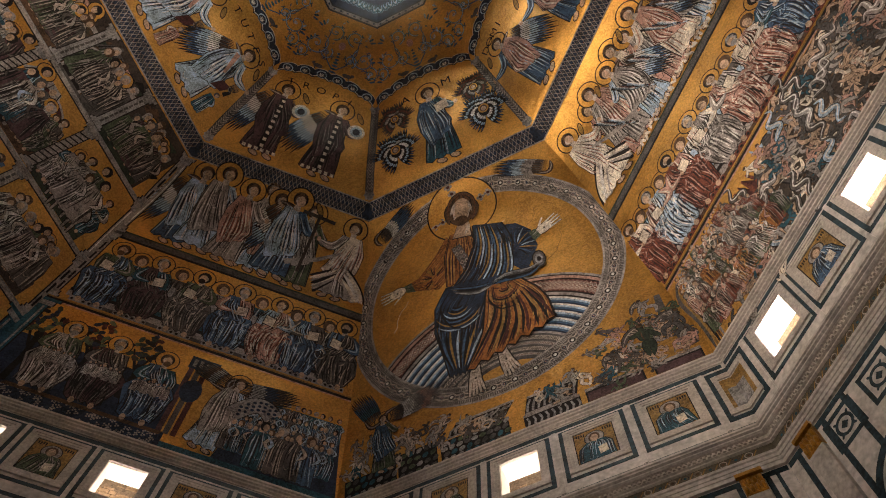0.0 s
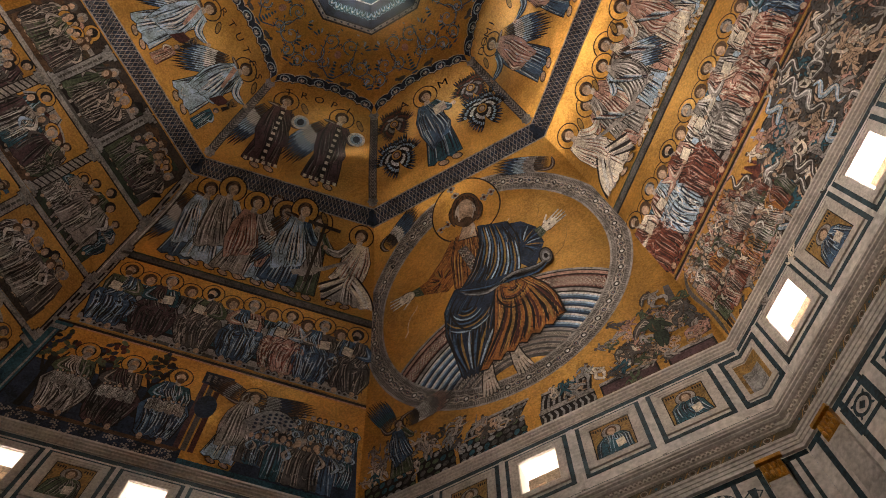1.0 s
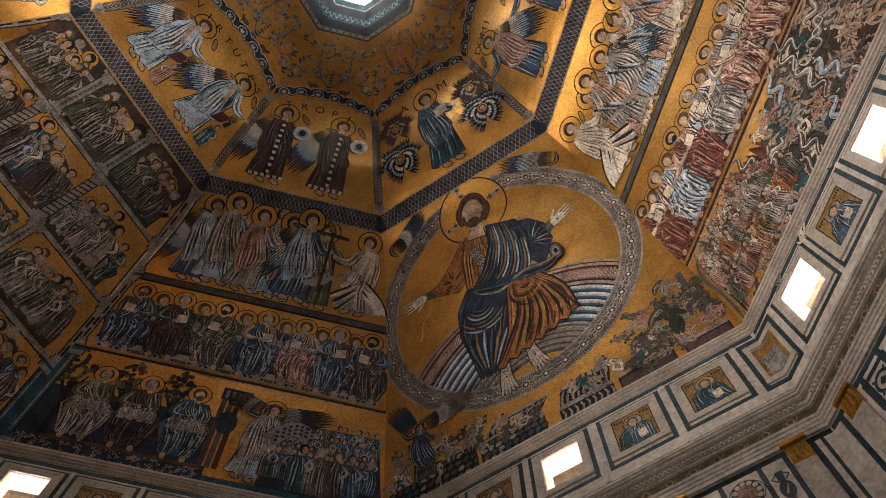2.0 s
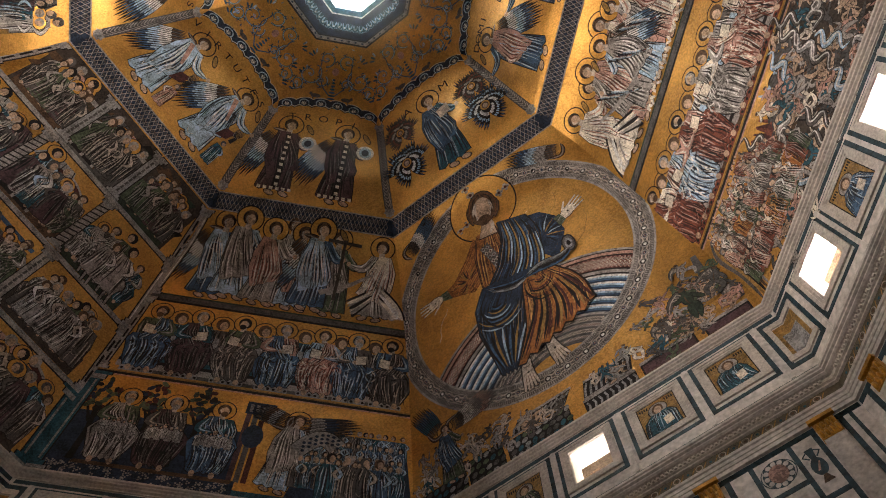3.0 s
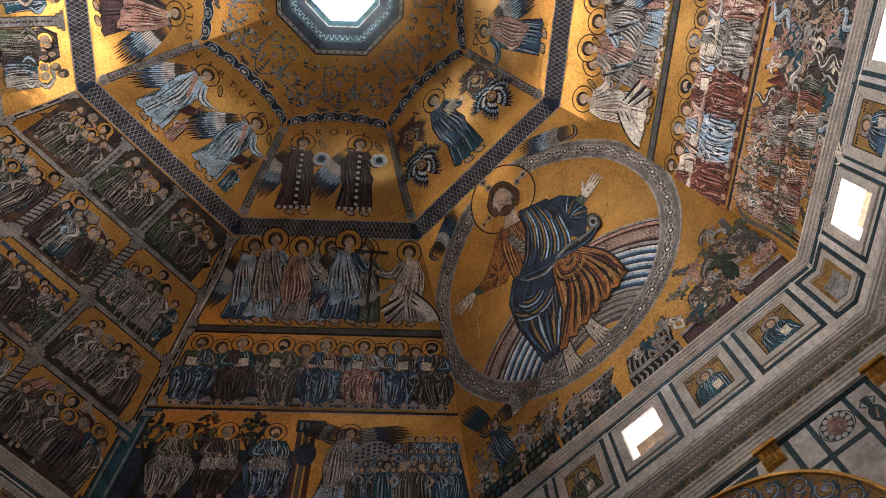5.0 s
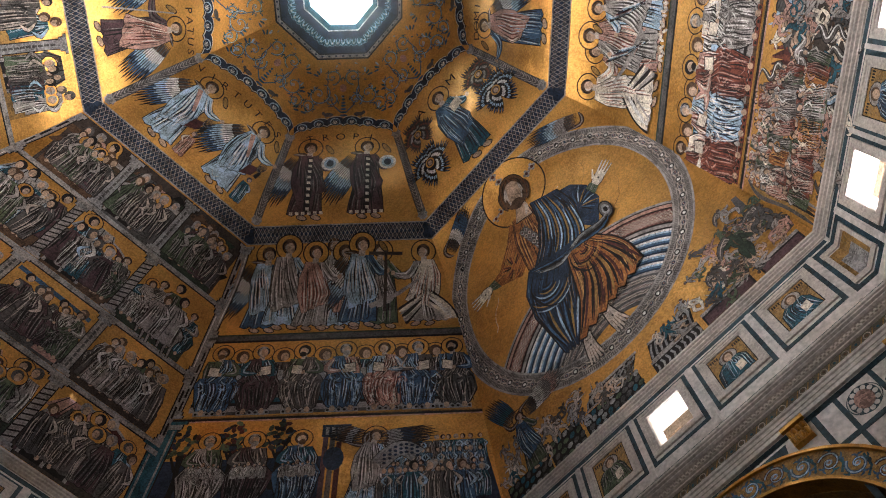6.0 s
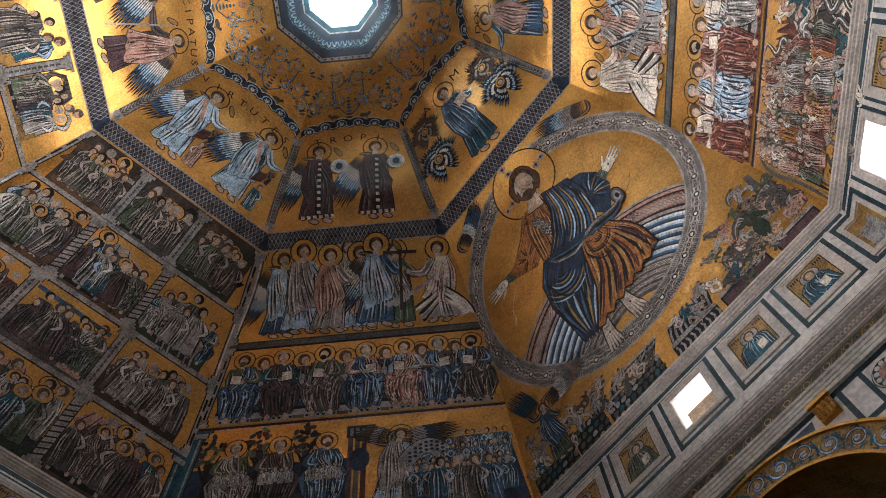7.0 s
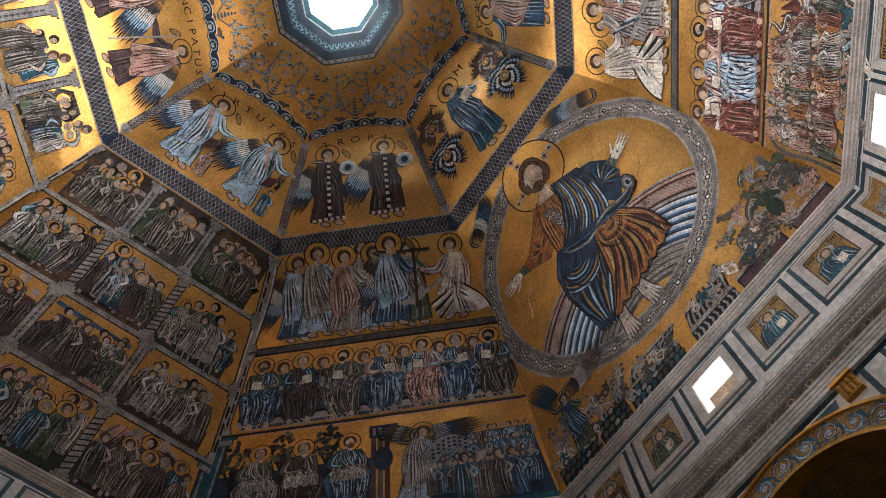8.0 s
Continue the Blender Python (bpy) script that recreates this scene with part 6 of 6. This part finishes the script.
# ---- south and south-east sides: four tiers of stories ----
def building(sh, x, y, w, h, rng, base=4):
    sh.quad(x - w / 2, y, x + w / 2, y + h * .72, rng.choice(("t_dk_grey", "t_brown", "t_purple")), base)
    sh.quad(x - w * .42, y, x + w * .42, y + h * .62, "t_ink", base + 1)
    for q_ in (-1, 0, 1):
        sh.quad(x + q_ * w * .42 - .05, y, x + q_ * w * .42 + .05, y + h * .66, "t_stone", base + 2)
    sh.add([(x - w * .58, y + h * .7), (x + w * .58, y + h * .7), (x + w * .35, y + h * .95), (x - w * .35, y + h * .95)], rng.choice(("t_grey", "t_rose", "t_dk_grey")), base + 2)
    for j in range(6):
        sh.strip([(x - w * .5 + w * j / 5, y + h * .7), (x - w * .32 + w * .64 * j / 5, y + h * .95)], .03, .03, "t_ink", base + 3)


def story(k, reg, x0, x1, s0, s1, seed, dark=False, kind="crowd"):
    rng = random.Random(seed)
    h = s1 - s0
    sh = Sheet(k)
    # dark scenes: the gold's weak reflection is painted as earth-brown sheet and patches
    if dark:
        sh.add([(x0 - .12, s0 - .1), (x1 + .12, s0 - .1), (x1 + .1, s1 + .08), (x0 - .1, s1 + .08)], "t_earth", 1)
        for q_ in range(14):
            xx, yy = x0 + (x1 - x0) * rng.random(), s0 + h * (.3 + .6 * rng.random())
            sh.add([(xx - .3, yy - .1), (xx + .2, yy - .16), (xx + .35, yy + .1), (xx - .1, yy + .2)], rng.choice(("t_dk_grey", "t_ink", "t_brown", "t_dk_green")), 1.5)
    sh.add([(x0, s0), (x1, s0), (x1, s0 + h * .3), (x0 + (x1 - x0) * .6, s0 + h * .5), (x0 + (x1 - x0) * .3, s0 + h * .38), (x0, s0 + h * .46)], "gold_dark" if k == 3 else rng.choice(("t_dk_green", "t_brown", "t_dk_grey", "t_earth")), 2)
    w = x1 - x0
    if kind in ("house", "arch"):
        building(sh, x0 + w * .32, s0 + .1, w * .55, h * .9, rng)
    if kind == "arch":
        sh.ring(x0 + w * .5, s0 + h * .35, w * .42, w * .48, "t_dk_red", 6, 20, 0, math.pi)
        sh.ring(x0 + w * .5, s0 + h * .35, w * .48, w * .51, "t_stone", 6, 20, 0, math.pi)
    if dark:
        for q_ in range(3):
            xx = x0 + w * (.15 + .3 * q_)
            sh.strip([(xx, s0 + h * (.75 + .1 * (q_ % 2))), (xx + w * .22, s0 + h * (.75 + .1 * (q_ % 2)))], .16, .16, "t_stone" if q_ != 1 else "t_rose", 4)
    if kind == "beam":
        sh.strip([(x0 + .1, s1 - .35), (x1 - .2, s1 - .45)], .16, .16, "t_blue", 3)
        sh.quad(x1 - .9, s0 + .1, x1 - .15, s0 + h * .5, "t_rose", 3)
    put(reg, sh, "scene_setting")
    # darker robes go with the dark sheets
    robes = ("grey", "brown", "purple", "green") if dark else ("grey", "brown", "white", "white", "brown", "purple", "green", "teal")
    if kind == "horses":
        for i in range(3):
            sh = Sheet(k)
            x, y = x0 + w * (.45 + .1 * i), s0 + h * (.42 - .05 * i)
            for g_, m_, l_ in ((.05, "t_ink", 20), (0, "t_stone", 21)):
                sh.disc(x, y, w * .24 + g_, h * .13 + g_, m_, l_ + 3 * i, 16, -.15)
                sh.strip([(x - w * .18, y + .05), (x - w * .28, y + h * .2), (x - w * .36, y + h * .18)], .3 + g_, .16 + g_, m_, l_ + 3 * i)
                for q_ in (-.2, -.12, .12, .2):
                    sh.strip([(x + q_ * w, y), (x + q_ * w - .06, y - h * .18), (x + q_ * w + .02, y - h * .36)], .12 + g_, .06 + g_, m_, l_ + 3 * i)
            put(reg, sh, "mosaic_horse")
    n = {"crowd": 13, "house": 10, "arch": 9, "beam": 9, "horses": 6, "few": 4}[kind]
    for i in range(n):
        row = i % 2
        x = x0 + .3 + (w - .6) * (i + .5) / n + rng.uniform(-.08, .08)
        sh = Sheet(k)
        fh = h * rng.uniform(.66, .84)
        if rng.random() < .25 and kind != "few":
            seated(sh, x, s0 + h * .08, fh, rng.choice(robes), rng.choice(robes), rng, rng.choice((-1, 1)), rng.random() < .5, "t_brown", False, False, 14)
        else:
            small(sh, x, s0 + h * (.06 + .14 * row), fh, rng.choice(robes), rng, rng.random() < .2, rng.uniform(-.12, .12), 28 - 18 * row)
        put(reg, sh, "mosaic_figure")


def story_side(k, lv, plans, bright):
    for j, kinds in enumerate(plans):
        s0, s1 = lv[j], lv[j + 1]
        reg = register(k, "gold-ground mosaic tier of crowded scenes between painted columns" if not (bright and j == 3) else "bright gold mosaic tier with robed figures and a workshop")
        if j:
            ledge(k, reg, s0, ("t_ink", "t_stone", "t_grey"), (.05, .12, .06))
        n = len(kinds)
        a = (half(k, s1) + half(k, (s0 + s1) / 2)) / 2 - .2
        for i, kd in enumerate(kinds):
            x0, x1 = -a + 2 * a * i / n + .12, -a + 2 * a * (i + 1) / n - .12
            dark = kd.startswith("dark")
            story(k, reg, x0, x1, s0 + .12, s1 - .1, 100 * k + 10 * j + i, dark, kd[5:] if dark else kd)
            if i:
                column_at(k, reg, x0 - .12, s0 + .1, s1 - .08, .28, "t_stone" if j < 3 else "t_grey", j % 2 == 0)


LV_M = [0.05, s_of(2.72), s_of(5.25), s_of(7.88), S4A - .02]
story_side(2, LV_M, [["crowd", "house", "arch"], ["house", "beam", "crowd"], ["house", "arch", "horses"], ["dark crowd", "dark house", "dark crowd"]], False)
story_side(3, LV_M, [["few", "few", "few"], ["few", "house", "few"], ["crowd", "few", "arch"], ["few", "few", "house"]], True)

# columns drawn along the ribs
for k, s_list in ((1, (0.1, S2L, S3L, S4A)), (2, LV_M), (7, (0.1, S2R, S3R, S4A))):
    for side_ in (-1, 1):
        if (k, side_) in ((1, 1), (7, -1)):
            continue
        reg = register(k, "pale mosaic columns drawn along the vault rib")
        for i, (a, b) in enumerate(zip(s_list, s_list[1:])):
            rib_column(k, reg, side_, a + .06, b - .06, .16 if i else .3, "t_stone" if i else "t_teal", i % 2 == 1)

# saints in the attic panels
def attic_saints(k):
    rng = random.Random(60 + k)
    for i, (x, c) in enumerate(BOXES[k]):
        if c != "m":
            continue
        reg = empty("saint_panel", (0, 0, 0), "small square gold mosaic panel of a haloed bust", "mosaic", "attic saint panels")
        sh = Sheet(k)
        sh.quad(x - .5, -2.04, x + .5, -.84, "t_ink", 1)
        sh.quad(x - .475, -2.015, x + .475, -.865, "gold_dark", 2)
        put(reg, sh, "ground")
        sh = Sheet(k)
        bust(sh, x, -2.01, 1.1, rng.choice(("blue", "white", "red", "green", "teal")), rng, 3)
        for q_ in (-1, 1):
            for j in range(4):
                sh.quad(x + q_ * .33 - .1 + .06 * j, -1.02 - .02 * (j % 2), x + q_ * .33 - .065 + .06 * j, -.93, "t_ink", 3)
        put(reg, sh, "bust", "plain haloed bust shape")


for k in (0, 1, 2, 7):
    attic_saints(k)


# ---- lower walls: chancel arch, inlaid panels, pilasters ----
def ring_blocks(k, cx, cz, r0, r1, o0, o1, n=40, a0=0.0, a1=math.pi):
    bm = bmesh.new()
    secs = []
    for i in range(n + 1):
        a = a0 + (a1 - a0) * i / n
        secs.append([bm.verts.new(surf(k, cx + r * math.cos(a), cz + r * math.sin(a), o)) for r, o in ((r0, o0), (r1, o0), (r1, o1), (r0, o1))])
    for p, q_ in zip(secs, secs[1:]):
        for j in range(4):
            bm.faces.new([p[j], p[(j + 1) % 4], q_[(j + 1) % 4], q_[j]])
    bmesh.ops.recalc_face_normals(bm, faces=bm.faces)
    return bm


def chancel_arch():
    k = 0
    cx, cz, R = ARCH
    arch = empty("chancel_arch", (0, 0, 0), "gilded round chancel arch with scrolled mosaic band", "arch", "", "structure")
    part("outer_moulding", ring_blocks(k, cx, cz, R + .54, R + .6, -.002, .09), "gilt", arch, "gilded roll moulding")
    part("archivolt", ring_blocks(k, cx, cz, R - .01, R + .54, -.002, .03), "gold_dark", arch, "gold band of the archivolt")
    part("inner_moulding", ring_blocks(k, cx, cz, R - .07, R - .01, -.3, .08), "gilt", arch)
    # soffit and barrel: the recess's dimness is put into a darker gold
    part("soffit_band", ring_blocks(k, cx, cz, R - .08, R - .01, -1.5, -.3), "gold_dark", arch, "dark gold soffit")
    part("soffit_edge", ring_blocks(k, cx, cz, R - .18, R - .08, -1.62, -1.5), "gilt", arch)
    part("barrel", ring_blocks(k, cx, cz, R - .08, R + .2, -5.5, -1.62), "gold_dark", arch, "gold mosaic barrel vault, its dimness put into a darker gold")
    part("rear_wall", slab(k, cx - R - .4, cx + R + .4, -18.7, cz + R + .5, -5.8, -5.5), "marble_grey", arch)
    for sgn in (-1, 1):
        part("side_wall", slab(k, *sorted((cx + sgn * (R - .08), cx + sgn * (R + .3))), -18.7, cz, -5.5, -.81), "marble_grey", arch)
    n = 17
    for i in range(n):
        a = math.pi * (i + .5) / n
        r = R + .27
        sh = Sheet(k)
        scroll(sh, cx + r * math.cos(a), cz + r * math.sin(a), .22, a + 1.5, 1 if i % 2 else -1, "t_blue" if i % 2 else "t_dk_red", 22)
        b = math.pi * (i + 1) / n
        sh.strip([(cx + (R + .08) * math.cos(a + .08), cz + (R + .08) * math.sin(a + .08)), (cx + r * math.cos(b), cz + r * math.sin(b)), (cx + (R + .46) * math.cos(b + .08), cz + (R + .46) * math.sin(b + .08))], .05, .05, "t_teal", 22)
        sh.build("scroll", arch, .2, .0016)
    for j in range(5):
        for i in range(9):
            a0 = math.pi * (i + .1) / 9
            part("mosaic_band", ring_blocks(k, cx, cz, R - .11, R - .08, -2.4 - j * .75, -1.8 - j * .75, 5, a0, a0 + math.pi * .8 / 9), ("t_blue", "t_red", "t_green")[(i + j) % 3], arch)


def inlay(k, wall, x0, x1, z0, z1, mat="serpentine", o=.006):
    part("inlay_band", slab(k, x0, x1, z0, z1, -.002, o), mat, wall)


def capital(k, x, z, w, h):
    c = empty("pilaster_capital", (0, 0, 0), "gilded leaf-carved pilaster capital", "capital", "gilded capitals", "structure")
    part("block", slab(k, x - w / 2, x + w / 2, z - h, z, 0, .12), "gilt", c)
    part("abacus", slab(k, x - w / 2 - .05, x + w / 2 + .05, z - .09, z + .0, .121, .2), "gilt", c)
    for j in range(2):
        for i in range(4):
            xx = x - w / 2 + w * (i + .5) / 4
            zz = z - h * (.88 - .36 * j)
            bm = bmesh.new()
            bmesh.ops.create_icosphere(bm, subdivisions=2, radius=1.0)
            me_ = Matrix.Translation(surf(k, xx, zz + .06, .13)) @ Matrix.LocRotScale(None, Euler((0, 0, math.atan2(SIDE[k][1].y, SIDE[k][1].x))), (w * .11, .05, h * .2))
            bmesh.ops.transform(bm, matrix=me_, verts=bm.verts)
            part("leaf", bm, "gilt", c)
    return c


def lower_inlay(k, wall, mirror=1):
    h = SIDE_LEN[k] / 2
    def X(a, b):
        return (a, b) if mirror > 0 else (-b, -a)
    inlay(k, wall, -h + .02, h - .02, -4.46, -4.33)
    xs = [(4.95, 5.02), (4.74, 4.84), (4.18, 4.28), (3.66, 3.76), (2.86, 2.96), (2.34, 2.46)]
    for a, b in xs:
        if b < h:
            inlay(k, wall, *X(a, b), -9.0, -4.46, "serpentine")
    inlay(k, wall, *X(2.46, 3.66), -5.5, -5.38)
    inlay(k, wall, *X(3.76, 4.18), -6.05, -5.93)
    cap = capital(k, mirror * 4.5, -4.33, .42, .55)
    part("pilaster", slab(k, *X(4.3, 4.7), -13.0, -4.88, 0, .1), "marble_grey", wall, "pale marble pilaster shaft")
    # oval medallion panel
    sh = Sheet(k)
    x, z = mirror * 3.31, -4.92
    sh.disc(x, z, .3, .36, "serpentine", 2, 24)
    for i in range(12):
        a = 2 * math.pi * i / 12
        sh.disc(x + .235 * math.cos(a), z + .285 * math.sin(a), .055, .06, "marble", 3, 8)
    sh.disc(x, z, .19, .24, "t_rose", 4, 20)
    sh.ring(x, z, .33, .35, "serpentine", 2, 28)
    ob = put(wall, sh, "oval_medallion")
    # vase panel
    sh = Sheet(k)
    x, z = mirror * 3.97, -5.25
    sh.disc(x, z, .14, .24, "serpentine", 2, 16)
    sh.strip([(x, z + .2), (x, z + .5)], .1, .16, "serpentine", 3)
    sh.strip([(x, z - .22), (x, z - .42)], .06, .22, "t_brown", 3)
    for q_ in (-1, 1):
        sh.strip([(x + q_ * .05, z + .45), (x + q_ * .17, z + .36), (x + q_ * .07, z + .24)], .035, .035, "serpentine", 3)
    sh.strip([(x - .04, z - .1), (x + .05, z + .12)], .05, .03, "t_rose", 4)
    put(wall, sh, "vase_inlay")


chancel_arch()
lower_inlay(0, LOWER[0], 1)
lower_inlay(0, LOWER[0], -1)
for sgn in (-1, 1):
    capital(0, ARCH[0] + sgn * 1.9, -4.36, .42, .5)
sh = Sheet(0)
sh.disc(ARCH[0], -4.5 + .0, .12, .12, "t_stone", 30, 16)
put(LOWER[0], sh, "roundel_stone")
sh = Sheet(0)
for sgn in (-1, 1):
    sh.add([(ARCH[0] + sgn * .25, -4.52), (ARCH[0] + sgn * 1.55, -4.52), (ARCH[0] + sgn * 1.5, -4.75), (ARCH[0] + sgn * .9, -4.58)], "serpentine", 2)
put(LOWER[0], sh, "spandrel_inlay")


def north_west_lower():
    k, wall = 7, LOWER[7]
    h = SIDE_LEN[k] / 2
    inlay(k, wall, -h + .02, h - .02, -4.46, -4.33)
    capital(k, -4.72, -4.33, .42, .55)
    part("pilaster", slab(k, -4.92, -4.52, -13.0, -4.88, 0, .1), "marble_grey", wall)
    for x in (-5.12, -4.32, -3.72):
        inlay(k, wall, x - .06, x + .06, -9, -4.46)
    for i in range(6):
        z = -4.55 - .85 * 0
        x = -4.02 + i * 1.05
        part("inlay_frame", frame_bm(k, x - .4, x + .4, z - .82, z - .02, .09, -.002, .008), "serpentine", wall)
        sh = Sheet(k)
        sh.ring(x, z - .42, .16, .23, "serpentine", 2, 20)
        sh.disc(x, z - .42, .1, .1, "serpentine", 2, 4)
        for j in range(4):
            a = radians(45 + 90 * j)
            sh.disc(x + .24 * math.cos(a), z - .42 + .24 * math.sin(a), .06, .03, "serpentine", 3, 8, a)
        put(wall, sh, "inlay_rosette")
    part("arch_ring", ring_blocks(k, -3.3, -7.1, .95, 1.15, -.002, .06), "serpentine", wall)
    part("arch_ring", ring_blocks(k, -3.3, -7.1, .8, .949, -.002, .1), "marble", wall)
    # no real hollow: a flat dark disc paints the recess's shade on the wall
    sh = Sheet(k)
    sh.disc(-3.3, -7.1, .8, .8, "t_earth", 1, 32)
    put(wall, sh, "recess_shade", "flat dark disc painted for the shade of a gallery recess")


north_west_lower()
